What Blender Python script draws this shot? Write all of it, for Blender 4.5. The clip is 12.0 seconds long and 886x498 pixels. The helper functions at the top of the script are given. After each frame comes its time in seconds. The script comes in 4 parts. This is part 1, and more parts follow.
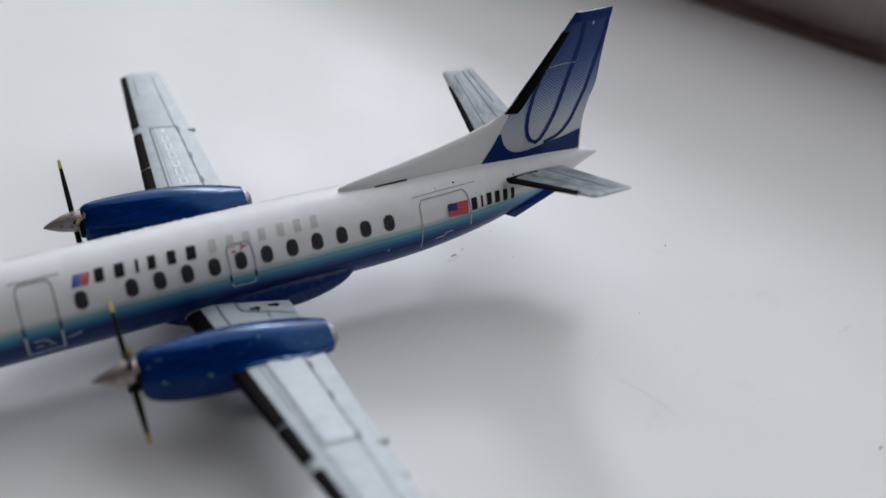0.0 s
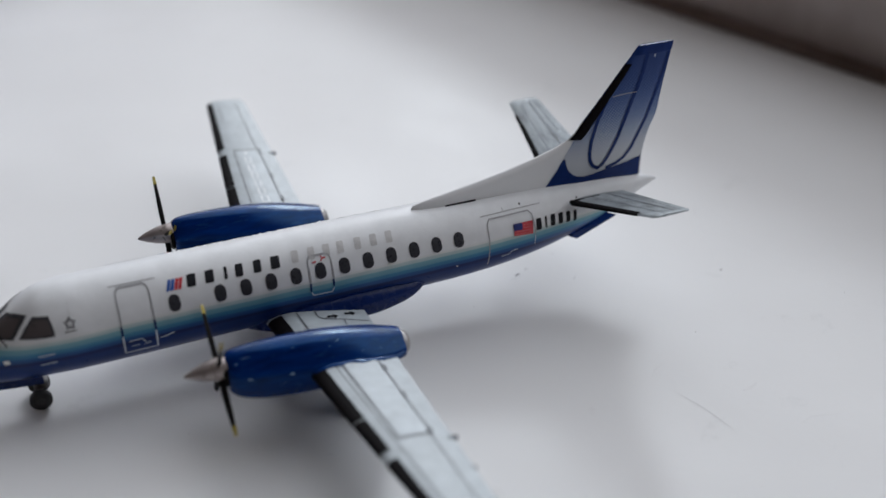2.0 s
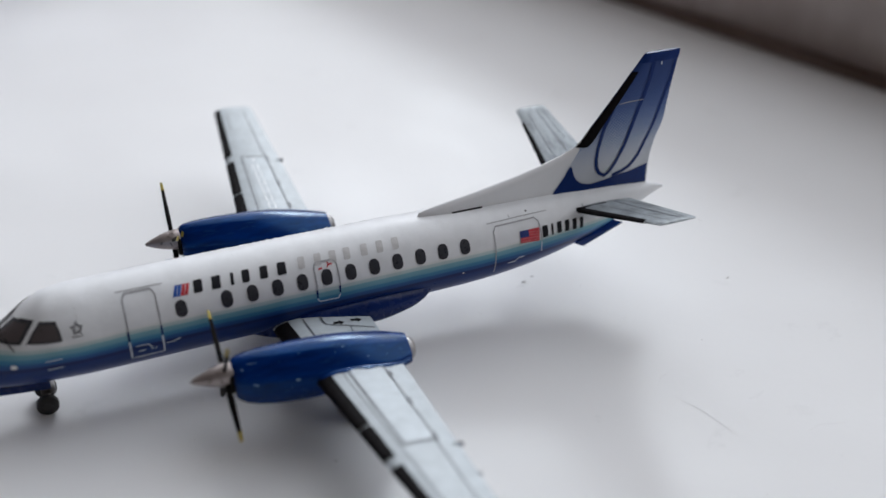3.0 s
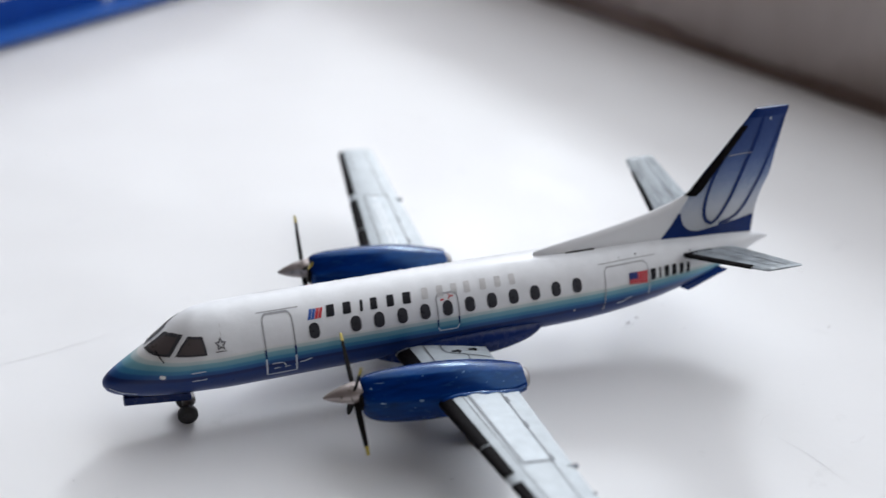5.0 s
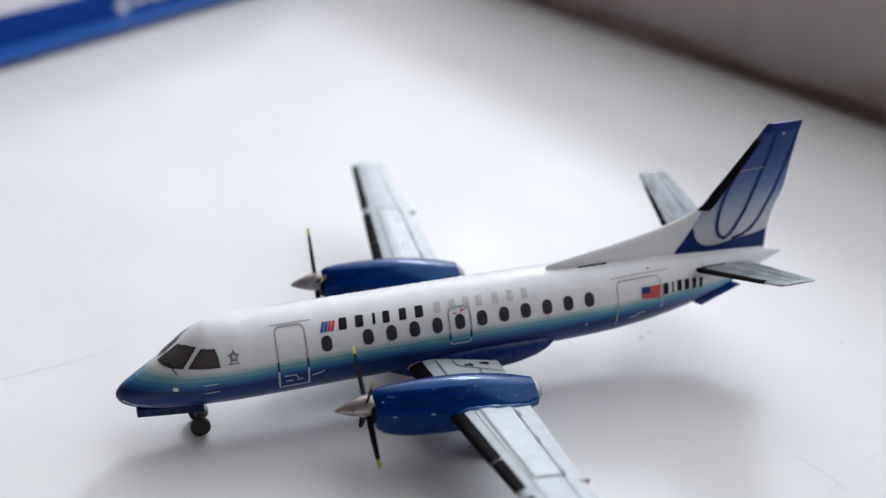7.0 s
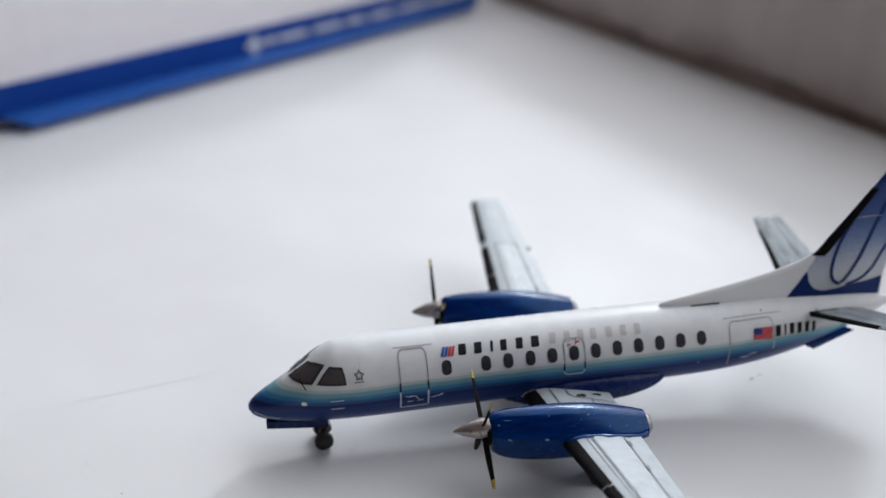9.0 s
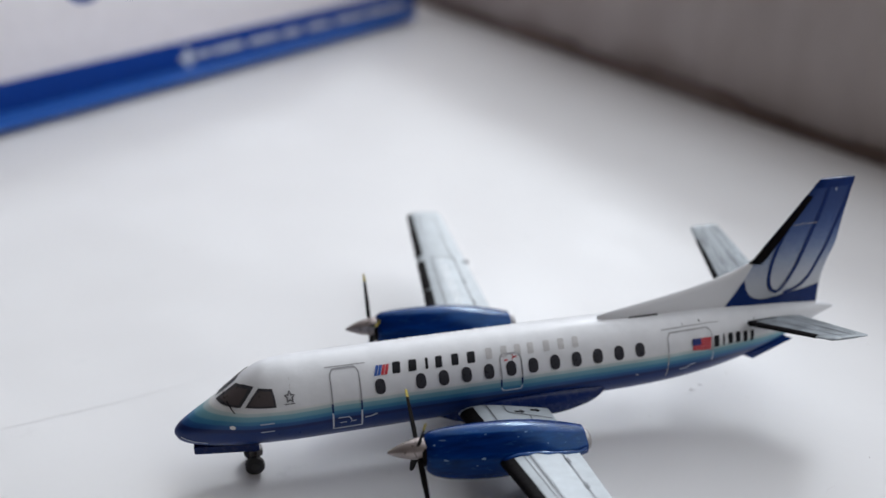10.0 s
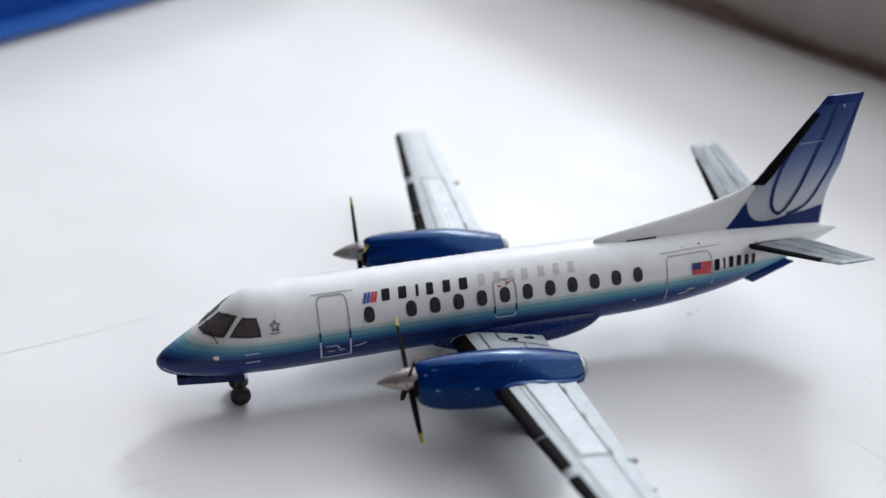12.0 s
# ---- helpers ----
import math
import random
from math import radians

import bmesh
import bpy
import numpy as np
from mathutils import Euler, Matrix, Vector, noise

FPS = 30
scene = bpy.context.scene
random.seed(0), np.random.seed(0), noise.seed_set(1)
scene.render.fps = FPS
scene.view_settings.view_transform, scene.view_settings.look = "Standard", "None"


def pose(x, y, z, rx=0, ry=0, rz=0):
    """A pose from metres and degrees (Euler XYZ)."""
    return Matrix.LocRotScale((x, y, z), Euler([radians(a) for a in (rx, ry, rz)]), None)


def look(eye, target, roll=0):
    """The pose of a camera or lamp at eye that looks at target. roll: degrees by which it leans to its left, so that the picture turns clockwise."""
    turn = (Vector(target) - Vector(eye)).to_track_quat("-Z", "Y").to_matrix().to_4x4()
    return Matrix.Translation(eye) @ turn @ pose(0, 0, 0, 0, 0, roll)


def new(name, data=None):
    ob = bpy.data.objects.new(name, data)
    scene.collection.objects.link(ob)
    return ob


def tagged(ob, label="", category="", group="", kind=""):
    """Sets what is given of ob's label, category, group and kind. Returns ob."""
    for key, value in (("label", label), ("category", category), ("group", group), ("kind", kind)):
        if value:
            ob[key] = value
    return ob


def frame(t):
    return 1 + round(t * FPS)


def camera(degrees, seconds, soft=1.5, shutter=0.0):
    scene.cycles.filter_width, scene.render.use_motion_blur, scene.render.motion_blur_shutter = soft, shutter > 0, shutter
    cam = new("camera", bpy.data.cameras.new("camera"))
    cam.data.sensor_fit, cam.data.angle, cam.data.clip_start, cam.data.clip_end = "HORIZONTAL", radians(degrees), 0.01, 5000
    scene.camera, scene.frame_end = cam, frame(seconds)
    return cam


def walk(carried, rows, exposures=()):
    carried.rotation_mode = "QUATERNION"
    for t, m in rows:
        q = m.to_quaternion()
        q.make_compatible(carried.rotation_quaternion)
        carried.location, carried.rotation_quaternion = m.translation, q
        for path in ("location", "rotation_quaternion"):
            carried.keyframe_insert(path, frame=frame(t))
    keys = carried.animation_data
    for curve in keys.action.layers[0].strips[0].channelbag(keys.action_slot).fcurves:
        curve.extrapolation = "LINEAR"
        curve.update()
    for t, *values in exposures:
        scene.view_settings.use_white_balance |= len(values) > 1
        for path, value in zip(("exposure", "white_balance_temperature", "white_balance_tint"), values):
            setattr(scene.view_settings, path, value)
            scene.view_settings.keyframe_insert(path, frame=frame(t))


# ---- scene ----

K = 0.0025  # one metre of the real aircraft at 1:400

# ---- camera ----
cam = camera(46.5, 12.0, 1.5, 0.3)
PATH = [
    (0.0, 0.011259, -0.052963, 0.041771, 55.96, -0.73, -26.099),
    (0.5, 0.010708, -0.054018, 0.042081, 57.745, -0.43, -26.143),
    (1.0, 0.010889, -0.053726, 0.041678, 57.385, -0.361, -26.038),
    (1.5, 0.008787, -0.05548, 0.042015, 56.817, -0.187, -23.673),
    (2.0, 0.008604, -0.05639, 0.042517, 58.259, -0.138, -23.002),
    (2.5, 0.008562, -0.056536, 0.042438, 58.769, -0.147, -23.04),
    (2.7, 0.008781, -0.056434, 0.042382, 58.664, -0.144, -22.94),
    (4.5, 0.005646, -0.058971, 0.043566, 60.959, 0.141, -19.096),
    (5.0, 0.004575, -0.059727, 0.043768, 61.604, 0.141, -17.7),
    (5.5, 0.003889, -0.059874, 0.043485, 60.848, 0.435, -14.532),
    (6.0, 0.004262, -0.060243, 0.044035, 61.467, 0.554, -14.558),
    (6.5, 0.005553, -0.059121, 0.043925, 61.578, 0.496, -16.428),
    (7.0, 0.004597, -0.05984, 0.043933, 62.29, 0.26, -16.925),
    (7.5, 0.003011, -0.061253, 0.044266, 62.526, 0.319, -14.556),
    (7.7, 0.001499, -0.063202, 0.044934, 64.517, 0.456, -11.965),
    (9.3, 0.002822, -0.062768, 0.044861, 64.777, 0.783, -10.955),
    (9.5, 0.00312, -0.063193, 0.04521, 65.67, 0.656, -11.526),
    (10.0, 0.003849, -0.061254, 0.044201, 65.302, 0.431, -13.987),
    (10.5, 0.004049, -0.059745, 0.043752, 63.241, 0.332, -14.905),
    (11.0, 0.004151, -0.058709, 0.043255, 61.461, 0.308, -14.775),
    (11.5, 0.004371, -0.058253, 0.043104, 60.551, 0.363, -14.694),
    (12.0, 0.004375, -0.058381, 0.0432, 60.709, 0.39, -14.716),
]
walk(cam, [(t, pose(*row)) for t, *row in PATH],
     [(0.0, -0.61), (0.5, -0.71), (1.0, -0.74), (2.5, -0.55), (4.5, -0.19), (5.0, -0.17), (5.5, -0.06), (6.0, -0.21), (6.5, -0.22), (7.7, -0.27), (9.3, -0.37), (10.0, -0.38), (10.5, -0.37), (11.0, -0.14), (11.5, -0.05), (12.0, -0.16)])
cam.data.dof.use_dof = True
cam.data.dof.focus_distance = 27.5 * K
cam.data.dof.aperture_fstop = 26.0

# ---- light ----
# the window stands along the sill: WALL_O on its foot, ALONG it, OUT through it
WALL_O = Vector((39.7 * K, 0, 0))
ALONG = Vector((-0.276, 0.961, 0)).normalized()
OUT = Vector((0.961, 0.276, 0)).normalized()
WIN_FROM, WIN_TO, WIN_LOW, WIN_HIGH = -0.10, 0.80, 0.033, 0.90

world = bpy.data.worlds.new("world")
scene.world = world
world.use_nodes = True
wn = world.node_tree
sky = wn.nodes.new("ShaderNodeTexSky")
sky.sky_type, sky.sun_disc = "NISHITA", False
sky.sun_elevation, sky.sun_rotation = radians(33.3), math.atan2(0.87, 1.45)
wn.nodes["Background"].inputs["Strength"].default_value = 0.08
wn.links.new(sky.outputs[0], wn.nodes["Background"].inputs["Color"])

lamp = bpy.data.lights.new("window_daylight", "AREA")
lamp.shape, lamp.size, lamp.size_y = "RECTANGLE", WIN_TO - WIN_FROM, WIN_HIGH - WIN_LOW
lamp.energy, lamp.color = 5.95, (0.925, 0.955, 1.0)
lamp_ob = new("window_daylight", lamp)
mid = WALL_O + OUT * 0.004 + ALONG * (WIN_FROM + WIN_TO) / 2 + Vector((0, 0, (WIN_LOW + WIN_HIGH) / 2))
lamp_ob.matrix_world = look(mid, mid - OUT)

# the hazy sun behind thin cloud, over the window's lower rail
sun = bpy.data.lights.new("hazy_sun", "SUN")
sun.energy, sun.angle, sun.color = 1.15, radians(9), (0.865, 0.935, 1.0)
sun_ob = new("hazy_sun", sun)
sun_ob.matrix_world = look(Vector((0.87, 1.45, 1.11)), Vector((0, 0, 0)))


# ---- materials ----
class Nodes:
    """A material with a few short ways to wire it; places are in model metres."""

    def __init__(self, name, rough=0.4, metal=0.0, coat=0.0, spec=0.5):
        self.mat = bpy.data.materials.new(name)
        self.mat.use_nodes = True
        self.t = self.mat.node_tree
        self.b = self.t.nodes["Principled BSDF"]
        self.b.inputs["Roughness"].default_value = rough
        self.b.inputs["Metallic"].default_value = metal
        self.b.inputs["Coat Weight"].default_value = coat
        self.b.inputs["Coat Roughness"].default_value = 0.12
        self.b.inputs["Specular IOR Level"].default_value = spec
        coord = self.t.nodes.new("ShaderNodeTexCoord")
        scale = self.t.nodes.new("ShaderNodeVectorMath")
        scale.operation = "SCALE"
        scale.inputs[3].default_value = 1 / K
        self.link(coord.outputs["Object"], scale.inputs[0])
        self.place = scale.outputs[0]
        split = self.t.nodes.new("ShaderNodeSeparateXYZ")
        self.link(self.place, split.inputs[0])
        self.x, self.y, self.z = split.outputs

    def link(self, a, b):
        self.t.links.new(a, b)

    def put(self, value, socket):
        if isinstance(value, (int, float)):
            socket.default_value = value
        elif isinstance(value, tuple):
            socket.default_value = (*value, 1)[:4]
        else:
            self.link(value, socket)

    def math(self, op, a, b=0.0, c=0.0):
        n = self.t.nodes.new("ShaderNodeMath")
        n.operation = op
        for v, s in zip((a, b, c), n.inputs):
            self.put(v, s)
        return n.outputs[0]

    def noise(self, scale, detail=3.0, rough=0.5, stretch=None):
        n = self.t.nodes.new("ShaderNodeTexNoise")
        n.inputs["Scale"].default_value = scale
        n.inputs["Detail"].default_value = detail
        n.inputs["Roughness"].default_value = rough
        where = self.place
        if stretch:
            m = self.t.nodes.new("ShaderNodeVectorMath")
            m.operation = "MULTIPLY"
            m.inputs[1].default_value = stretch
            self.link(where, m.inputs[0])
            where = m.outputs[0]
        self.link(where, n.inputs["Vector"])
        return n.outputs["Fac"]

    def ramp(self, fac, stops, mode="LINEAR"):
        n = self.t.nodes.new("ShaderNodeValToRGB")
        n.color_ramp.interpolation = mode
        e = n.color_ramp.elements
        while len(e) < len(stops):
            e.new(0.5)
        for el, (p, col) in zip(e, stops):
            el.position = p
            el.color = (*col, 1) if isinstance(col, tuple) else (col, col, col, 1)
        self.put(fac, n.inputs[0])
        return n.outputs["Color"]

    def mix(self, fac, a, b, how="MIX"):
        n = self.t.nodes.new("ShaderNodeMix")
        n.data_type, n.blend_type = "RGBA", how
        self.put(fac, n.inputs["Factor"])
        self.put(a, n.inputs["A"])
        self.put(b, n.inputs["B"])
        return n.outputs["Result"]

    def bump(self, height, strength, distance):
        n = self.t.nodes.new("ShaderNodeBump")
        n.inputs["Strength"].default_value = strength
        n.inputs["Distance"].default_value = distance * K
        self.link(height, n.inputs["Height"])
        self.link(n.outputs[0], self.b.inputs["Normal"])

    def color(self, value):
        self.put(value, self.b.inputs["Base Color"])
        return self

    def rough(self, value):
        self.put(value, self.b.inputs["Roughness"])
        return self


def painted(name, col, rough=0.35, coat=0.0, vary=0.12, grain=6.0, bump=0.15, metal=0.0, spec=0.5):
    m = Nodes(name, rough, metal, coat, spec)
    n = m.noise(grain, 4)
    lo = tuple(c * (1 - vary) for c in col)
    hi = tuple(min(1, c * (1 + vary)) for c in col)
    m.color(m.ramp(n, [(0.3, lo), (0.7, hi)]))
    m.rough(m.math("MULTIPLY_ADD", m.noise(grain * 2.3), 0.25, rough - 0.12))
    m.bump(m.noise(grain * 3, 3), bump, 0.03)
    return m.mat


NAVY = (0.006, 0.020, 0.105)
# navy lightened with the bounce off the sill
LIT_NAVY = (0.005, 0.030, 0.155)


def livery_material():
    """White above, a fade through pale teal and sky blue to navy below."""
    m = Nodes("fuselage_paint", 0.3, 0.0, 0.0, 0.28)
    level = m.math("ADD", m.z, m.math("MULTIPLY_ADD", m.noise(0.9, 2), 0.05, -0.025))
    droop = m.math("MULTIPLY", m.math("MAXIMUM", m.math("SUBTRACT", 4.3, m.x), 0.0), 0.045)
    fac = m.math("SUBTRACT", m.math("ADD", level, droop), 1.62)
    # the lowest stop paints the sill's bounce onto the navy underside
    col = m.ramp(fac, [(0.22, LIT_NAVY), (0.28, NAVY), (0.34, NAVY), (0.37, (0.013, 0.066, 0.22)), (0.46, (0.020, 0.095, 0.265)), (0.49, (0.04, 0.175, 0.34)),
                       (0.57, (0.055, 0.21, 0.37)), (0.60, (0.13, 0.32, 0.41)), (0.71, (0.18, 0.38, 0.45)),
                       (0.74, (0.42, 0.53, 0.55)), (0.80, (0.48, 0.57, 0.58)), (0.83, (0.69, 0.71, 0.70)), (0.86, (0.73, 0.74, 0.74)),
                       (0.90, (0.775, 0.785, 0.805))])
    stain = m.ramp(m.noise(2.2, 5), [(0.35, 0.93), (0.65, 1.0)])
    m.color(m.mix(1.0, col, stain, "MULTIPLY"))
    m.rough(m.math("MULTIPLY_ADD", m.noise(7), 0.2, 0.22))
    m.bump(m.noise(9, 4), 0.12, 0.03)
    return m.mat


def fin_material():
    """White at the foot, fading upwards into blue through a fine print screen."""
    m = Nodes("fin_print", 0.35, 0.0, 0.0, 0.3)
    fac = m.math("DIVIDE", m.math("SUBTRACT", m.z, 3.9), 3.2)
    u = m.math("MULTIPLY", m.math("MULTIPLY_ADD", m.z, 1.25, m.x), 62.0)
    v = m.math("MULTIPLY", m.math("MULTIPLY_ADD", m.z, -0.8, m.x), 62.0)
    dots = m.math("MULTIPLY_ADD", m.math("SINE", v), 0.85, m.math("SINE", u))
    tone = m.math("MULTIPLY_ADD", dots, 0.11, fac)
    col = m.ramp(tone, [(0.02, (0.60, 0.62, 0.66)), (0.21, (0.27, 0.34, 0.49)), (0.42, (0.070, 0.125, 0.31)),
                        (0.70, (0.014, 0.042, 0.17))])
    # the fillet ahead of the fin is plain white
    ahead = m.math("SUBTRACT", m.math("MULTIPLY_ADD", m.z, 0.66, 13.98), m.x)
    m.color(m.mix(m.math("GREATER_THAN", ahead, 0.0), col, (0.765, 0.77, 0.785)))
    m.rough(m.math("MULTIPLY_ADD", m.noise(6), 0.25, 0.25))
    m.bump(m.noise(8, 4), 0.1, 0.03)
    return m.mat


def sill_material():
    m = Nodes("sill_gloss_paint", 0.3, 0.0, 0.0, 0.15)
    wide = m.noise(0.045, 4, 0.55)
    fine = m.noise(1.4, 5, 0.6)
    col = m.mix(m.ramp(wide, [(0.35, 0.0), (0.7, 1.0)]), (0.76, 0.755, 0.76), (0.82, 0.82, 0.825))
    dirt = m.ramp(m.noise(0.5, 6, 0.7), [(0.62, 1.0), (0.78, 0.9)])
    m.color(m.mix(1.0, col, dirt, "MULTIPLY"))
    worn = m.ramp(m.noise(0.22, 4, 0.6), [(0.38, 0.0), (0.62, 1.0)])
    m.rough(m.math("MULTIPLY_ADD", fine, 0.10, m.math("MULTIPLY_ADD", worn, 0.07, 0.33)))
    h = m.math("ADD", m.math("MULTIPLY", m.noise(0.10, 2), 3.0), m.math("MULTIPLY", m.noise(0.7, 3, 0.5), 0.10))
    m.bump(h, 0.30, 0.5)
    return m.mat


def frame_material(name, lo, hi):
    m = Nodes(name, 0.5)
    n = m.noise(0.25, 5, 0.6, (1, 1, 0.4))
    m.color(m.ramp(n, [(0.3, lo), (0.7, hi)]))
    m.rough(m.math("MULTIPLY_ADD", m.noise(1.1), 0.25, 0.4))
    m.bump(m.noise(0.8, 5), 0.3, 0.2)
    return m.mat


def foot_shaded_frame():
    """Taupe frame paint; the shade at its foot is painted in as ragged brown."""
    m = Nodes("window_frame_taupe", 0.5)
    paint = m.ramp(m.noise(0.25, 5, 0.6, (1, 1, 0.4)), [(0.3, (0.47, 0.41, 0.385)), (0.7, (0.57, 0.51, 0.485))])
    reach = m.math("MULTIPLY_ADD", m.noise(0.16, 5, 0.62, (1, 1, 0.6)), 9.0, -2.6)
    foot_shade = m.ramp(m.math("DIVIDE", m.z, m.math("MAXIMUM", reach, 0.4)), [(0.05, 0.75), (1.0, 0.0)])
    m.color(m.mix(foot_shade, paint, (0.26, 0.195, 0.17)))
    m.rough(m.math("MULTIPLY_ADD", m.noise(1.1), 0.25, 0.4))
    m.bump(m.noise(0.8, 5), 0.3, 0.2)
    return m.mat


LIVERY, FIN, SILL = livery_material(), fin_material(), sill_material()
WHITE = painted("white_paint", (0.77, 0.775, 0.785), 0.3, 0.2, 0.05)
FIN_BLUE = painted("fin_band_blue", (0.006, 0.026, 0.135), 0.32, 0.0, spec=0.15)
BELLY_PAINT = painted("belly_navy_paint", LIT_NAVY, 0.22, 0.0, 0.1, 1.5, 0.03, spec=0.3)
NAVY_PAINT = painted("navy_paint", NAVY, 0.26, 0.0, 0.12, 2.0, 0.05, spec=0.22)

# brushed-on gloss blue, its strokes running along the nacelle
brushed = Nodes("royal_blue_paint", 0.2, 0.0, 0.0, 0.36)
strokes = brushed.noise(2.6, 4, 0.6, (0.35, 1.5, 2.2))
brushed.color(brushed.ramp(strokes, [(0.30, (0.0006, 0.010, 0.070)), (0.52, (0.0008, 0.019, 0.125)), (0.74, (0.001, 0.034, 0.195))]))
brushed.rough(brushed.math("MULTIPLY_ADD", brushed.noise(4.0, 4, 0.6, (0.4, 2, 2)), 0.34, 0.06))
brushed.bump(strokes, 0.28, 0.05)
BLUE_PAINT = brushed.mat
BLUE_PAINT.node_tree.nodes["Principled BSDF"].inputs["Specular Tint"].default_value = (0.32, 0.68, 1.0, 1)
worn = Nodes("tail_pale_grey_paint", 0.42, 0.0, 0.0, 0.25)
smear = worn.ramp(worn.noise(1.5, 6, 0.72, (1.6, 0.5, 1)), [(0.36, (0.20, 0.22, 0.235)), (0.50, (0.33, 0.365, 0.39)), (0.66, (0.44, 0.485, 0.515))])
worn.color(smear).rough(worn.math("MULTIPLY_ADD", worn.noise(6), 0.25, 0.32))
worn.bump(worn.noise(7, 4), 0.35, 0.03)
TAIL_GREY = worn.mat
WING_GREY = painted("wing_pale_grey_paint", (0.475, 0.52, 0.55), 0.42, 0.0, 0.08, 3.0, 0.25, spec=0.25)
PANEL_GREY = painted("panel_line_grey", (0.13, 0.14, 0.16), 0.5)
PALE_PANEL = painted("flap_panel_pale_grey", (0.51, 0.56, 0.595), 0.42, 0.0, 0.10, 2.2, 0.25, spec=0.25)
BOOT = painted("black_deicing_boot", (0.008, 0.007, 0.008), 0.55, 0.0, 0.3, 9.0, 0.4, spec=0.06)
INK = painted("printed_dark_grey", (0.014, 0.014, 0.018), 0.5, spec=0.12)
GLASS_PRINT = painted("printed_window_grey", (0.035, 0.036, 0.045), 0.3, 0.3)
PANE = painted("dim_pane", (0.085, 0.072, 0.074), 0.3, 0.0, 0.08, 2.0, 0.05, spec=0.3)
FAINT = painted("printed_pale_grey", (0.52, 0.51, 0.51), 0.4)
OUTLINE = painted("printed_outline_grey", (0.34, 0.34, 0.355), 0.4)
BADGE = painted("printed_badge_grey", (0.16, 0.16, 0.175), 0.4)
FLAKE = painted("worn_mid_blue", (0.10, 0.19, 0.40), 0.5)
CHIP = painted("chipped_pale_blue", (0.20, 0.29, 0.46), 0.5)
DASH = painted("worn_white_dash", (0.78, 0.80, 0.82), 0.4)
PALE_LINE = painted("printed_white_line", (0.52, 0.58, 0.66), 0.4)
SPINNER = painted("dull_silver_paint", (0.33, 0.285, 0.275), 0.30, 0.0, 0.25, 2.0, 0.3, 0.45)
BLADE = painted("black_blade_paint", (0.007, 0.006, 0.006), 0.6, 0.0, 0.3, spec=0.06)
TIP = painted("yellow_tip_paint", (0.42, 0.33, 0.05), 0.5, 0.0, 0.3)
RUBBER = painted("black_tyre", (0.016, 0.015, 0.016), 0.6, 0.0, 0.3)
GEAR = painted("gear_dull_metal", (0.20, 0.19, 0.19), 0.45, 0.0, 0.3, 6.0, 0.3, 0.4)
HUB = painted("hub_dark_grey", (0.028, 0.026, 0.026), 0.5, 0.0, 0.3)
RED = painted("printed_red", (0.55, 0.045, 0.06), 0.4)
STRIPE_BLUE = painted("printed_stripe_blue", (0.02, 0.09, 0.36), 0.4)
FLAG_PINK = painted("printed_flag_pink", (0.62, 0.22, 0.24), 0.4)
FLAG_BLUE = painted("printed_flag_blue", (0.02, 0.035, 0.17), 0.4)
EXHAUST = painted("exhaust_bare_metal", (0.34, 0.325, 0.32), 0.38, 0.0, 0.2, 6.0, 0.3, 0.6)
CARD_WHITE = painted("box_white_card", (0.83, 0.80, 0.83), 0.35, 0.2, 0.03, 0.8, 0.05)
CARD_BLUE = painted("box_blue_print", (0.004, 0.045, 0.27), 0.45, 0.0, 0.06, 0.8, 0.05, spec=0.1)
# the band's blue, lightened for the light that the flap catches
CARD_BLUE_LIT = painted("box_flap_lit_blue", (0.022, 0.11, 0.42), 0.32, 0.0, 0.06, 0.8, 0.05, spec=0.5)
CARD_PRINT = painted("box_white_print", (0.62, 0.66, 0.74), 0.35)
FRAME_PAINT = foot_shaded_frame()
FRAME_FOOT = frame_material("brown_sealant", (0.17, 0.12, 0.10), (0.27, 0.20, 0.175))
PLASTER = frame_material("room_plaster", (0.66, 0.55, 0.47), (0.74, 0.63, 0.55))
FLOORING = frame_material("room_floor_wood", (0.14, 0.09, 0.055), (0.22, 0.14, 0.09))


# ---- building helpers ----
def link_mesh(name, bm, material, smooth=True, angle=40):
    me = bpy.data.meshes.new(name)
    bmesh.ops.recalc_face_normals(bm, faces=bm.faces)
    if smooth:
        for f in bm.faces:
            f.smooth = True
        for e in bm.edges:
            if len(e.link_faces) == 2 and e.calc_face_angle(0) > radians(angle):
                e.smooth = False
    bm.to_mesh(me)
    bm.free()
    me.materials.append(material)
    return new(name, me)


def part(name, bm, material, parent, label="", unit=K, smooth=True, angle=40):
    """One mesh under a thing or a part; the bmesh is in model metres."""
    bmesh.ops.scale(bm, vec=(unit, unit, unit), verts=bm.verts)
    ob = link_mesh(name, bm, material, smooth, angle)
    ob.parent = parent
    if label:
        ob["label"] = label
    return ob


def flip(bm, side):
    """Mirrors port into starboard."""
    if side > 0:
        for v in bm.verts:
            v.co.y = -v.co.y
        bmesh.ops.reverse_faces(bm, faces=bm.faces)
    return bm


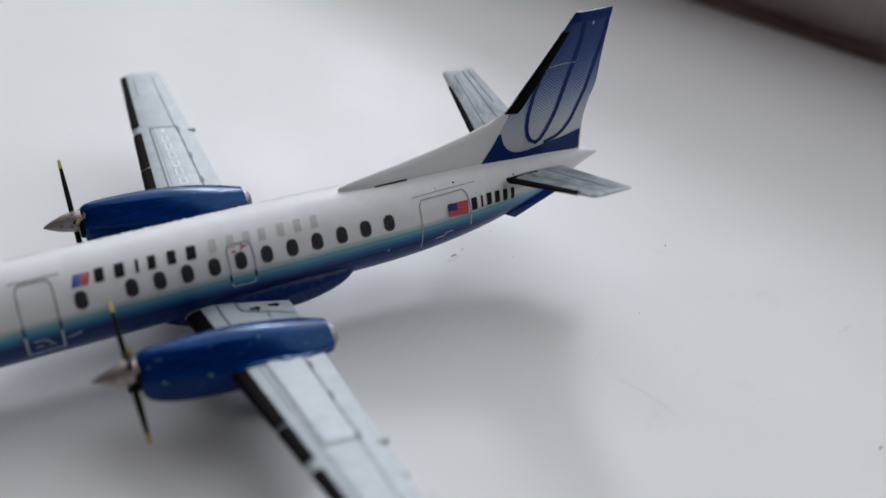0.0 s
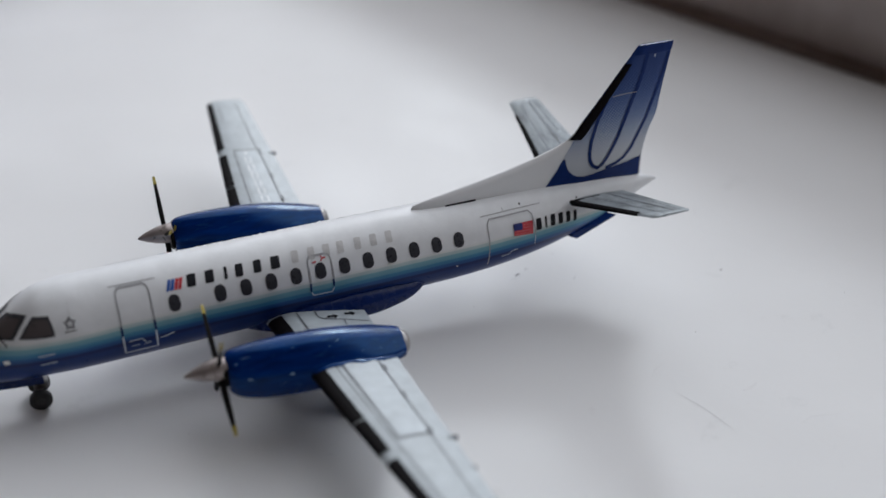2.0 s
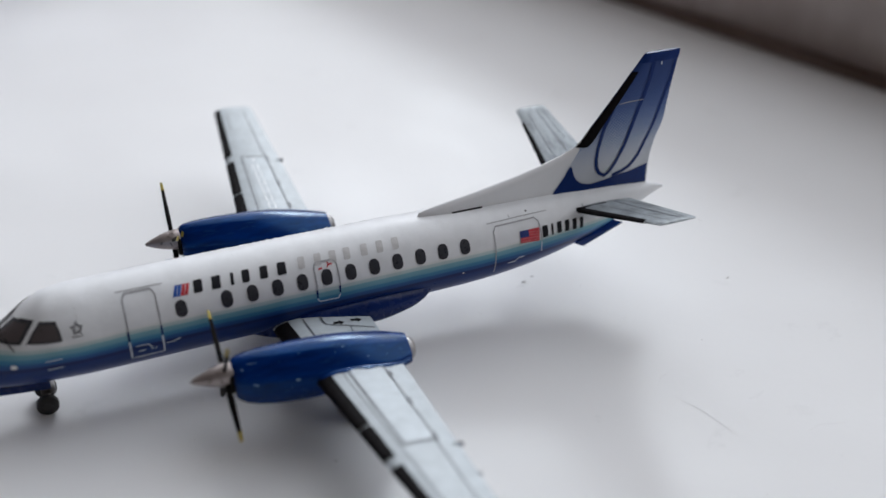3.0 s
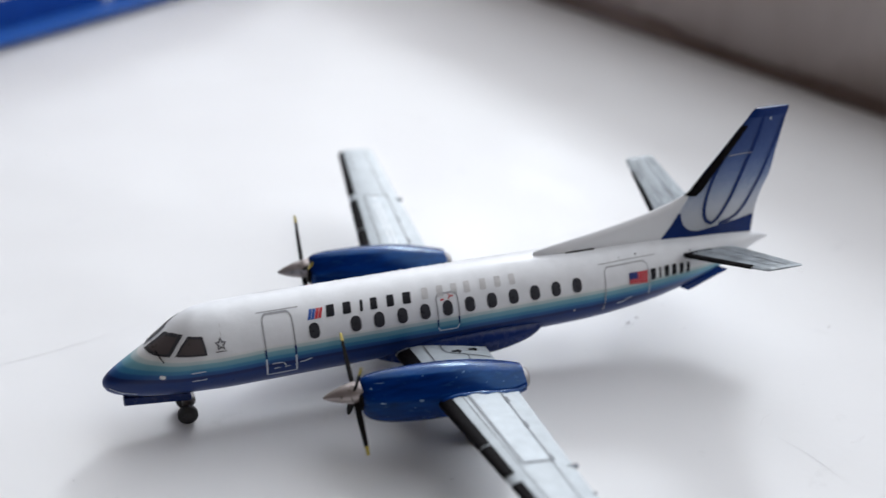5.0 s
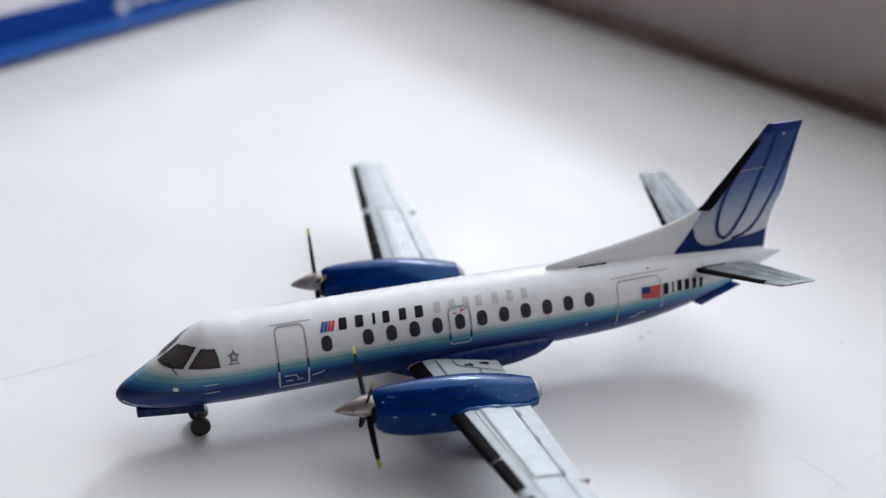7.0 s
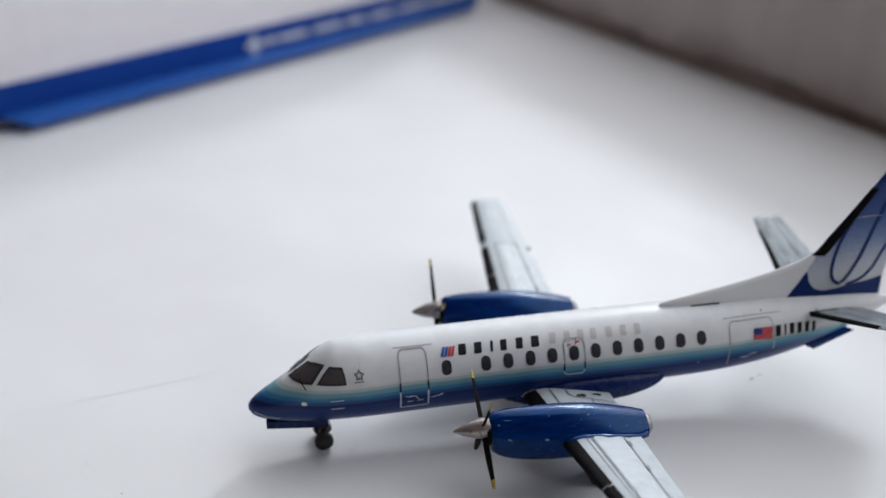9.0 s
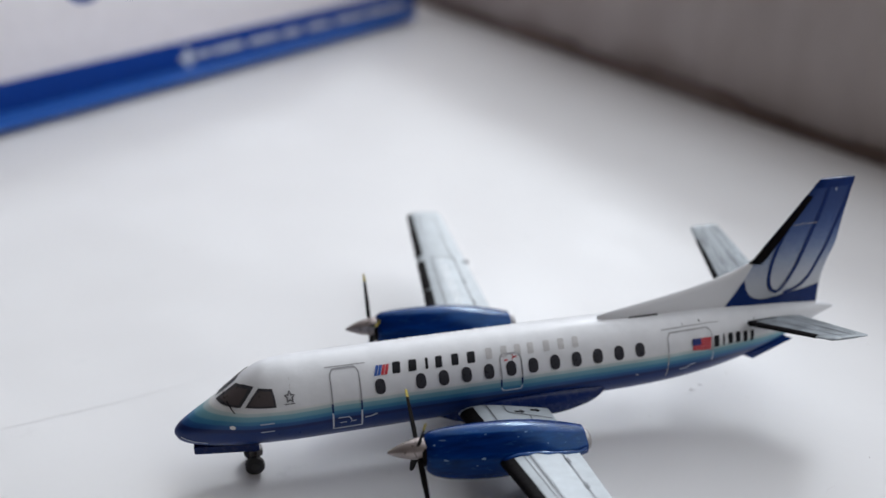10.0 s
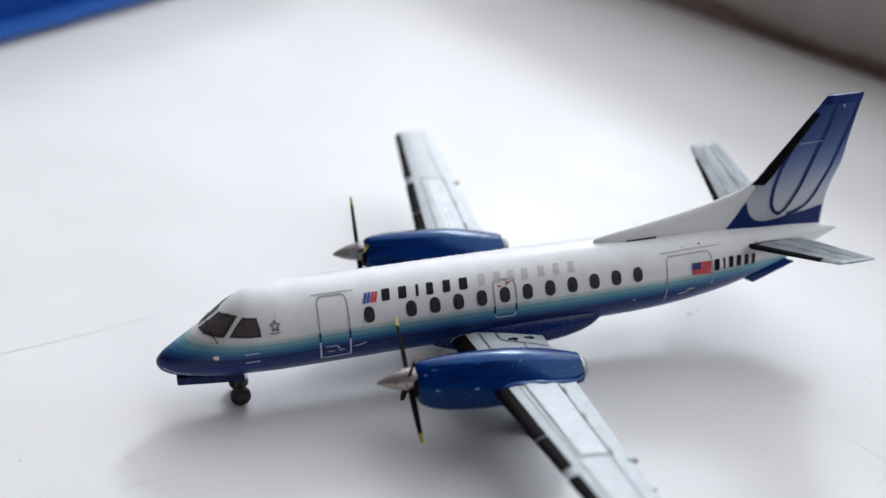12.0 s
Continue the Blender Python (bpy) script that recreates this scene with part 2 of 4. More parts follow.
def smooth_curve(xs, ys):
    """A rounded curve through stations (monotone cubic)."""
    xs, ys = np.array(xs, float), np.array(ys, float)
    h, d = np.diff(xs), np.diff(ys) / np.diff(xs)
    m = np.zeros(len(xs))
    m[0], m[-1] = d[0], d[-1]
    for i in range(1, len(xs) - 1):
        if d[i - 1] * d[i] > 0:
            a, b = 2 * h[i] + h[i - 1], h[i] + 2 * h[i - 1]
            m[i] = (a + b) / (a / d[i - 1] + b / d[i])

    def at(x):
        x = min(max(x, xs[0]), xs[-1])
        i = min(int(np.searchsorted(xs, x, "right")) - 1, len(xs) - 2)
        t = (x - xs[i]) / h[i]
        return float((2 * t**3 - 3 * t**2 + 1) * ys[i] + (t**3 - 2 * t**2 + t) * h[i] * m[i]
                     + (3 * t**2 - 2 * t**3) * ys[i + 1] + (t**3 - t**2) * h[i] * m[i + 1])
    return at


def rings(bm, loops, closed=True, caps=True):
    """Skins a row of vertex loops."""
    made = [[bm.verts.new(p) for p in loop] for loop in loops]
    n = len(made[0])
    for a, b in zip(made, made[1:]):
        for i in range(n if closed else n - 1):
            j = (i + 1) % n
            bm.faces.new((a[i], a[j], b[j], b[i]))
    if caps:
        bm.faces.new(made[0])
        bm.faces.new(made[-1])
    return made


def lathe(profile, axis_x=True, seg=20):
    """A turned body from (along, radius) pairs."""
    bm = bmesh.new()
    loops = []
    for a, r in profile:
        ring = []
        for k in range(seg):
            w = 2 * math.pi * k / seg
            ring.append((a, r * math.cos(w), r * math.sin(w)) if axis_x else (r * math.cos(w), a, r * math.sin(w)))
        loops.append(ring)
    rings(bm, loops)
    return bm


def slab(x0, x1, y0, y1, z0, z1, bevel=0.0, segments=2):
    bm = bmesh.new()
    bmesh.ops.create_cube(bm, size=1)
    for v in bm.verts:
        v.co = ((x0 + x1) / 2 + v.co.x * (x1 - x0), (y0 + y1) / 2 + v.co.y * (y1 - y0), (z0 + z1) / 2 + v.co.z * (z1 - z0))
    if bevel:
        bmesh.ops.bevel(bm, geom=bm.edges[:], offset=bevel, segments=segments, affect="EDGES", profile=0.6)
    return bm


# ---- the setting: a window sill, its window and the room behind ----
def local_box(name, material, u0, u1, v0, v1, z0, z1, label, category, bevel=0.0):
    """A box in the window's own directions: u along it, v out through it (metres)."""
    bm = slab(u0, u1, v0, v1, z0, z1, bevel)
    for v in bm.verts:
        p = WALL_O + ALONG * v.co.x + OUT * v.co.y
        v.co = (p.x, p.y, v.co.z)
    ob = link_mesh(name, bm, material, bevel > 0)
    return tagged(ob, label, category, kind="structure")


local_box("sill", SILL, -0.35, 1.00, -0.26, 0.0, -0.03, 0.0,
          "white gloss-painted window sill with faint scuffs", "window sill", 0.003)
# a ragged line of old sealant runs along the frame's foot
bead = bmesh.new()
loops = []
for u in np.linspace(-0.35, 1.0, 420):
    rag = 0.5 * math.sin(190 * u) + 0.3 * math.sin(431 * u + 1) + 0.2 * math.sin(917 * u + 2)
    lump = any(a < u + 0.002 * rag < b for a, b in ((-0.02, 0.004), (0.073, 0.092), (0.111, 0.126), (0.19, 0.22)))
    high = 0.0007 + 0.0003 * rag + (0.0012 if lump else 0)
    deep = 0.0006 + 0.0002 * math.sin(277 * u) + (0.0006 if lump else 0)
    loops.append([WALL_O + ALONG * u + OUT * v + Vector((0, 0, z)) for v, z in ((0.003, -0.002), (-deep, -0.002), (-deep, 0.0003), (-deep * 0.6, high * 0.6), (-0.0001, high), (0.003, high))])
rings(bead, loops)
tagged(link_mesh("trim", bead, FRAME_FOOT), "ragged dark brown sealant along the window frame's foot", "trim", kind="structure")
window = new("window_1")
tagged(window, "taupe window frame standing against the light above the sill", "window", kind="structure")
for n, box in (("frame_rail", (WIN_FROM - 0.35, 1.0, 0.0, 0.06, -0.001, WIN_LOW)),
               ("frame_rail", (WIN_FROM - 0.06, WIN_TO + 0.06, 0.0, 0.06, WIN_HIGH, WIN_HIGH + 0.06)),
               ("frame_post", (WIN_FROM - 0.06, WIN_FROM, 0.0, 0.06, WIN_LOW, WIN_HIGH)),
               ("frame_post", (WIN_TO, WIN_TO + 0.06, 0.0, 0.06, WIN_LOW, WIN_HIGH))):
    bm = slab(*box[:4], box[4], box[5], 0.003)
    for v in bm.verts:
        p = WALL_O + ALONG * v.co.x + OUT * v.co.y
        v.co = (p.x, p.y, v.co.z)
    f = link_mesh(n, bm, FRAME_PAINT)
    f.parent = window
for n, box, mat, text in (
        ("wall_window_side", (-1.6, WIN_FROM - 0.06, 0.0, 0.2, -0.85, 1.65), PLASTER, "plain plastered wall beside the window"),
        ("wall_window_far", (WIN_TO + 0.06, 1.9, 0.0, 0.2, -0.85, 1.65), PLASTER, "plain plastered wall beyond the window"),
        ("wall_window_top", (WIN_FROM - 0.06, WIN_TO + 0.06, 0.0, 0.2, WIN_HIGH + 0.06, 1.65), PLASTER, "plain plastered wall above the window"),
        ("wall_window_low", (WIN_FROM - 0.06, WIN_TO + 0.06, 0.0, 0.2, -0.85, -0.001), PLASTER, "plain plastered wall under the sill"),
        ("wall_back", (-1.6, 1.9, -2.7, -2.6, -0.85, 1.65), PLASTER, "plain plastered back wall of the room"),
        ("wall_near", (-1.7, -1.6, -2.7, 0.2, -0.85, 1.65), PLASTER, "plain plastered side wall of the room"),
        ("wall_end", (1.9, 2.0, -2.7, 0.2, -0.85, 1.65), PLASTER, "plain plastered end wall of the room"),
        ("floor", (-1.7, 2.0, -2.7, 0.2, -0.95, -0.85), FLOORING, "brown wooden floor of the room"),
        ("ceiling", (-1.7, 2.0, -2.7, 0.2, 1.65, 1.75), PLASTER, "plain pale ceiling of the room")):
    local_box(n, mat, *box, text, n.split("_")[0])

# ---- the model aircraft ----
plane = new("model_airplane")
tagged(plane, "small white and blue twin-propeller model airliner parked on the sill", "model airplane")

FUS_X = [0.0, 0.10, 0.42, 0.99, 1.6, 2.0, 2.53, 3.2, 5.0, 9.0, 13.0, 14.0, 15.0, 15.9, 16.8, 17.5, 18.5, 19.4, 19.9]
FUS_TOP = [1.58, 1.71, 1.94, 2.29, 2.715, 3.0, 3.245, 3.30, 3.31, 3.31, 3.31, 3.30, 3.29, 3.27, 3.22, 3.16, 3.06, 2.92, 2.74]
FUS_LOW = [1.42, 1.28, 1.13, 1.02, 0.96, 0.94, 0.93, 0.93, 0.95, 1.0, 1.04, 1.08, 1.17, 1.30, 1.50, 1.71, 2.10, 2.48, 2.66]
FUS_WID = [0.08, 0.23, 0.44, 0.67, 0.87, 0.98, 1.09, 1.17, 1.18, 1.17, 1.13, 1.09, 1.01, 0.90, 0.76, 0.64, 0.42, 0.19, 0.04]
fus_top, fus_low, fus_wid = (smooth_curve(FUS_X, a) for a in (FUS_TOP, FUS_LOW, FUS_WID))


def fus_y(x, z, out=0.0):
    """The port skin's y at a station and height."""
    top, low, wid = fus_top(x), fus_low(x), fus_wid(x)
    s = min(0.999, abs(z - (top + low) / 2) / ((top - low) / 2))
    return -(wid * math.sqrt(1 - s * s) + out)


def nose_y(x, z, out=0.0):
    """As fus_y, for the steep nose, where a height above the roof runs onto the centre line."""
    top, low, wid = fus_top(x), fus_low(x), fus_wid(x)
    s = (z - (top + low) / 2) / ((top - low) / 2)
    return min(0.0, -(wid * math.sqrt(max(0.0, 1 - s * s)))) - (out if s < 0.999 else -0.0)


def off_nose(bm, lift):
    """Raises prints on the nose along the skin's own normal."""
    def field(x, y, z):
        top, low, wid = fus_top(x), fus_low(x), fus_wid(x)
        return (y / wid) ** 2 + ((z - (top + low) / 2) / ((top - low) / 2)) ** 2
    h = 1e-3
    for v in bm.verts:
        x, y, z = v.co
        n = Vector((field(x + h, y, z) - field(x - h, y, z), field(x, y + h, z) - field(x, y - h, z), field(x, y, z + h) - field(x, y, z - h)))
        v.co += n.normalized() * lift
    return bm


def fuselage_mesh():
    bm = bmesh.new()
    xs = sorted(set(np.round(np.concatenate([np.linspace(0, 1, 14) ** 1.6, np.linspace(1, 4, 22), np.linspace(4, 13, 19),
                                             np.linspace(13, 19.9, 30)]), 4)))
    loops = []
    for x in xs:
        top, low, wid = fus_top(x), fus_low(x), fus_wid(x)
        loops.append([(x, wid * math.cos(w), (top + low) / 2 + (top - low) / 2 * math.sin(w))
                      for w in np.linspace(0, 2 * math.pi, 49)[:-1]])
    rings(bm, loops)
    return bm


fuselage = part("fuselage", fuselage_mesh(), LIVERY, plane, "glossy white fuselage fading through sky blue to navy")


def skin_patch(outline, surface, lift=0.014, across=1):
    """A printed patch that hugs a skin: a fan of an (x, z) outline, its rim and centre lifted off the surface."""
    bm = bmesh.new()
    corners, pts = [np.array(q, float) for q in outline], []
    for a, b in zip(corners, corners[1:] + corners[:1]):
        n = max(1, int(np.linalg.norm(b - a) / 0.1))
        pts += [a + (b - a) * i / n for i in range(n)]
    pts = np.array(pts)
    mid = pts.mean(axis=0)
    loops = []
    for k in range(across + 1):
        s = 1 - k / (across + 1)
        loops.append([bm.verts.new((p[0], surface(*p, lift), p[1])) for p in mid + (pts - mid) * s])
    hub = bm.verts.new((mid[0], surface(*mid, lift), mid[1]))
    n = len(pts)
    for a, b in zip(loops, loops[1:]):
        for i in range(n):
            bm.faces.new((a[i], a[(i + 1) % n], b[(i + 1) % n], b[i]))
    for i in range(n):
        bm.faces.new((loops[-1][i], loops[-1][(i + 1) % n], hub))
    return bm


def skin_line(points, width, surface, lift=0.014, closed=False, step=0.12):
    """A printed line along (x, z) points on a skin."""
    bm = bmesh.new()
    pts = [np.array(p, float) for p in points]
    if closed:
        pts.append(pts[0])
    dense = [pts[0]]
    for a, b in zip(pts, pts[1:]):
        n = max(1, int(np.linalg.norm(b - a) / step))
        dense += [a + (b - a) * i / n for i in range(1, n + 1)]
    rows = []
    for i, p in enumerate(dense):
        d = dense[min(i + 1, len(dense) - 1)] - dense[max(i - 1, 0)]
        if closed and i in (0, len(dense) - 1):
            d = dense[1] - dense[-2]
        d = d / (np.linalg.norm(d) + 1e-9)
        side = np.array((-d[1], d[0])) * width / 2
        rows.append([bm.verts.new((q[0], surface(*q, lift), q[1])) for q in (p - side, p + side)])
    for a, b in zip(rows, rows[1:]):
        bm.faces.new((a[0], a[1], b[1], b[0]))
    return bm


def skin_patch_grid(z0, z1, x_from, width_at, surface, lift=0.016):
    """A strip along the fin's leading edge between two heights."""
    bm = bmesh.new()
    rows = []
    for z in np.linspace(z0, z1, 14):
        rows.append([bm.verts.new((FIN_LE(z) + x_from + width_at(z) * q, surface(FIN_LE(z) + x_from + width_at(z) * q, z, lift), z))
                     for q in (0.0, 0.05, 0.12, 0.25, 0.5, 0.75, 1.0)])
    for a, b in zip(rows, rows[1:]):
        for k in range(6):
            bm.faces.new((a[k], a[k + 1], b[k + 1], b[k]))
    return bm


def rounded(x, z, w, h, r, lean=0.0, n=4):
    """A rounded rectangle in (x, z)."""
    out = []
    for cx, cz, a0 in ((1, 1, 0), (-1, 1, 90), (-1, -1, 180), (1, -1, 270)):
        for k in range(n + 1):
            a = radians(a0 + 90 * k / n)
            dz = cz * (h / 2 - r) + r * math.sin(a)
            out.append((x + cx * (w / 2 - r) + r * math.cos(a) + lean * dz, z + dz))
    return out


def arch(x0, x1, z0, z1, r):
    """A doorway's sides and rounded head."""
    turn = [radians(15 * k) for k in range(7)]
    head = [(x0 + r - r * math.cos(a), z1 - r + r * math.sin(a)) for a in turn]
    head += [(x1 - r + r * math.sin(a), z1 - r + r * math.cos(a)) for a in turn]
    return [(x0, z0)] + head + [(x1, z0)]


def print_on(name, bm, material, parent, side=-1, label=""):
    return part(name, flip(bm, side), material, parent, label)


WINDOW_Z = 2.69


def roof(x, below):
    return fus_top(x) - below


LETTER_X = [6.03, 6.48, 6.88, 7.22, 7.68, 8.14]
LETTER_W = [0.22, 0.22, 0.08, 0.19, 0.20, 0.23]
PALE_X = [8.66, 9.09, 9.49, 9.87, 10.34, 10.77, 11.20]
for side in (-1, 1):
    def printed(name, bm, material, label="", owner=None):
        return print_on(name, bm, material, owner or fuselage, side, label)

    for i in range(12):
        x = 5.53 if i == 0 else 6.655 + 0.643 * (i - 1)
        pane = printed("cabin_window", skin_patch(rounded(x, WINDOW_Z, 0.28, 0.37, 0.125), fus_y, 0.014, 1), GLASS_PRINT)
    # cockpit panes with their dark rims and the wiper
    screen = printed("windscreen", off_nose(skin_patch([(1.18, roof(1.18, 0.003)), (1.40, roof(1.40, 0.003)), (1.60, roof(1.60, 0.003)), (1.76, roof(1.76, 0.004)), (1.95, 2.905), (2.20, 2.93), (2.0, 2.70), (1.80, 2.45), (1.5, 2.42)], nose_y, 0.0, 5), 0.014), GLASS_PRINT)
    side_pane = printed("cockpit_side_window", off_nose(skin_patch([(1.92, 2.47), (2.12, 2.72), (2.31, 2.92), (2.66, 2.92), (2.71, 2.72), (2.73, 2.50), (2.3, 2.48)], nose_y, 0.0, 4), 0.014), GLASS_PRINT)
    printed("pane_glass", off_nose(skin_patch([(1.30, roof(1.30, 0.02)), (1.58, roof(1.58, 0.02)), (1.76, roof(1.76, 0.03)), (2.06, 2.87), (1.76, 2.50), (1.5, 2.46)], nose_y, 0.0, 5), 0.021), PANE, "dim brownish pane", screen)
    printed("pane_glass", off_nose(skin_patch([(2.02, 2.52), (2.17, 2.72), (2.33, 2.87), (2.62, 2.87), (2.66, 2.72), (2.67, 2.54)], nose_y, 0.0, 4), 0.021), PANE, "dim brownish pane", side_pane)
    printed("wiper", off_nose(skin_line([(1.40, 2.57), (1.48, 2.49), (1.64, 2.30)], 0.034, nose_y, 0.0), 0.027), INK)
    # small five-pointed badge over a short line
    star = [(3.09 + r * math.cos(radians(90 + 36 * k)), 2.735 + r * math.sin(radians(90 + 36 * k))) for k, r in enumerate((0.13, 0.062) * 5)]
    printed("printed_badge", skin_line(star, 0.05, fus_y, closed=True), BADGE)
    printed("printed_line", skin_line([(2.94, 2.565), (3.22, 2.575)], 0.025, fus_y), BADGE)
    # forward door
    d = printed("door_outline", skin_line(arch(4.21, 4.99, 2.42, 3.16, 0.13), 0.036, fus_y), OUTLINE, "thin grey printed door outline")
    for x in (4.20, 4.985):
        printed("outline_dark", skin_line([(x, 2.42), (x, 2.16)], 0.05, fus_y), NAVY_PAINT, "", d)
    printed("outline_pale", skin_line([(4.195, 2.15), (4.20, 1.58), (4.98, 1.59), (4.98, 2.15)], 0.045, fus_y), PALE_LINE, "", d)
    printed("door_mark", skin_line([(4.33, 1.98), (4.62, 1.98), (4.70, 1.86)], 0.03, fus_y), PALE_LINE, "", d)
    printed("door_mark", skin_line([(4.37, 1.80), (4.55, 1.80)], 0.028, fus_y), PALE_LINE, "", d)
    printed("door_mark", skin_line([(4.66, 1.80), (4.82, 1.82)], 0.028, fus_y), PALE_LINE, "", d)
    printed("printed_line", skin_line([(5.06, 1.88), (5.24, 1.90), (5.40, 1.96)], 0.03, fus_y), PALE_LINE)
    printed("printed_line", skin_line([(4.10, 3.195), (5.20, 3.195)], 0.016, fus_y), OUTLINE)
    # painted white glint along the chin, then nose lamp and intake marks
    printed("chin_glint", skin_line([(0.16, 1.50), (0.45, 1.40), (0.85, 1.36)], 0.028, nose_y, 0.02), PALE_LINE)
    printed("nose_lamp", skin_patch(rounded(1.54, 1.93, 0.15, 0.11, 0.05), nose_y, 0.02), WHITE)
    for z in (2.02, 1.755):
        printed("printed_line", skin_line([(2.26, z), (2.63, z + 0.04)], 0.028, nose_y), PALE_LINE)
    # striped tail mark and the titles as plain bars
    for x, mat in ((5.43, STRIPE_BLUE), (5.525, STRIPE_BLUE), (5.62, RED), (5.715, RED)):
        printed("title_stripe", skin_patch([(x - 0.04, 2.945), (x + 0.04, 2.945), (x + 0.135, 3.13), (x + 0.055, 3.13)], fus_y, 0.016), mat)
    for x, w in zip(LETTER_X, LETTER_W):
        printed("title_bar", skin_patch(rounded(x, 3.045, w, 0.21, 0.03, 0.18), fus_y, 0.014), INK)
    for x in PALE_X:
        printed("title_bar", skin_patch(rounded(x, 3.07, 0.18, 0.20, 0.03, 0.18), fus_y, 0.014), FAINT)
    # over-wing exit
    e = printed("exit_outline", skin_line(arch(8.93, 9.54, 2.45, 3.025, 0.13), 0.04, fus_y), OUTLINE, "thin grey printed exit outline")
    printed("outline_dark", skin_line([(8.92, 2.44), (8.91, 2.22)], 0.045, fus_y), NAVY_PAINT, "", e)
    printed("outline_dark", skin_line([(9.525, 2.44), (9.52, 2.24)], 0.045, fus_y), NAVY_PAINT, "", e)
    printed("outline_pale", skin_line([(8.91, 2.20), (8.97, 2.10), (9.46, 2.09), (9.52, 2.20)], 0.035, fus_y), PALE_LINE, "", e)
    printed("exit_mark", skin_line([(9.05, 2.90), (9.15, 2.905)], 0.035, fus_y), RED, "", e)
    printed("exit_mark", skin_line([(9.28, 2.90), (9.33, 2.96), (9.30, 3.0), (9.34, 2.95), (9.42, 2.955)], 0.03, fus_y), RED, "", e)
    # rear cargo door
    d = printed("cargo_door_outline", skin_line([(13.97, 1.68), (13.98, 2.87), (14.07, 2.98), (15.27, 2.975), (15.38, 2.88), (15.44, 2.30)], 0.030, fus_y), OUTLINE, "thin grey printed cargo door outline")
    printed("outline_pale", skin_line([(15.44, 2.29), (15.45, 1.98)], 0.028, fus_y), PALE_LINE, "", d)
    printed("door_mark", skin_line([(14.38, 1.88), (14.62, 1.88), (14.70, 1.98), (14.88, 1.98)], 0.03, fus_y), PALE_LINE, "", d)
    printed("printed_line", skin_line([(14.55, 3.075), (14.55, 3.135)], 0.022, fus_y), OUTLINE)
    printed("printed_line", skin_line([(3.12, 2.90), (3.13, 3.12)], 0.014, fus_y), FAINT)
    printed("printed_line", skin_line([(13.85, 3.06), (14.8, 3.065), (15.70, 3.05)], 0.018, fus_y), OUTLINE)
    # flag and the mark beside it
    flag = printed("printed_flag", skin_patch([(14.75, 2.43), (15.36, 2.36), (15.37, 2.725), (14.76, 2.745)], fus_y, 0.014, 2), RED, "small red flag with a blue corner")
    for k in range(4):
        z = 2.47 + 0.07 * k
        printed("flag_stripe", skin_line([(14.77 if k < 2 else 15.02, z), (15.355, z - 0.05)], 0.012, fus_y, 0.02), FLAG_PINK, "", flag)
    printed("flag_corner", skin_patch([(14.75, 2.575), (15.03, 2.56), (15.03, 2.74), (14.75, 2.75)], fus_y, 0.024), FLAG_BLUE, "", flag)
    for x, w in zip((15.56, 15.80, 16.03, 16.29, 16.55, 16.79), (0.17, 0.06, 0.15, 0.15, 0.14, 0.11)):
        printed("tail_bar", skin_patch(rounded(x, 2.57 - 0.09 * max(0, x - 16.1), w, 0.32, 0.03), fus_y, 0.014), INK)
    # specks on the roof and rear flank
    for x, z in ((15.1, 3.13), (13.0, 1.95), (16.9, 2.95)):
        printed("paint_speck", skin_patch(rounded(x, z, 0.05, 0.035, 0.015), fus_y, 0.016), INK if z > 2 else WHITE)


# lint caught along the roof
lint = bmesh.new()
rng = random.Random(9)
for k in range(110):
    x = rng.triangular(5.6, 13.2, 8.2)
    w, r = radians(rng.uniform(112, 126)), rng.uniform(0.010, 0.028)
    top, low, wid = fus_top(x), fus_low(x), fus_wid(x)
    at = Vector((x, -wid * math.cos(w), (top + low) / 2 + (top - low) / 2 * math.sin(w)))
    m = Matrix.Translation(at) @ Matrix.Rotation(rng.uniform(-0.5, 0.5), 4, "Y") @ Matrix.Diagonal((r * rng.uniform(1, 2.4), r, r * rng.uniform(0.5, 0.9), 1))
    bmesh.ops.create_icosphere(lint, subdivisions=1, radius=1, matrix=m)
LINT = painted("white_lint", (0.86, 0.86, 0.87), 0.8, 0.0, 0.05)
LINT.node_tree.nodes["Principled BSDF"].inputs["Subsurface Weight"].default_value = 0.6
LINT.node_tree.nodes["Principled BSDF"].inputs["Subsurface Radius"].default_value = (1, 1, 1)
LINT.node_tree.nodes["Principled BSDF"].inputs["Subsurface Scale"].default_value = 0.03 * K
part("lint", lint, LINT, fuselage, "white specks of lint along the roof")["kind"] = "stuff"


# wings
def foil(x0, x1, y, z0, z1, thick, n=9):
    """A wing section from leading to trailing edge, with a round nose."""
    up, dn = [], []
    for k in range(n + 1):
        s = (1 - math.cos(math.pi * k / n)) / 2
        t = thick * (2.97 * math.sqrt(s) - 1.26 * s - 3.516 * s**2 + 2.843 * s**3 - 1.015 * s**4)
        x, z = x0 + (x1 - x0) * s, z0 + (z1 - z0) * s
        up.append((x, y, z + t * 0.62 + 0.012))
        dn.append((x, y, z - t * 0.38 - 0.012))
    return up + dn[::-1]


def wing_le(y):
    return 8.04 + 0.110 * (y - 4.0)


def wing_te(y):
    return 10.17 - 0.022 * (y - 4.0)


def wing_z(y):
    return 1.80 + 0.122 * (y - 4.0)


def wing_zt(y):
    return 1.73 + 0.124 * (y - 4.0)


def wing_thick(y):
    return 0.40 - 0.026 * (y - 1.0)


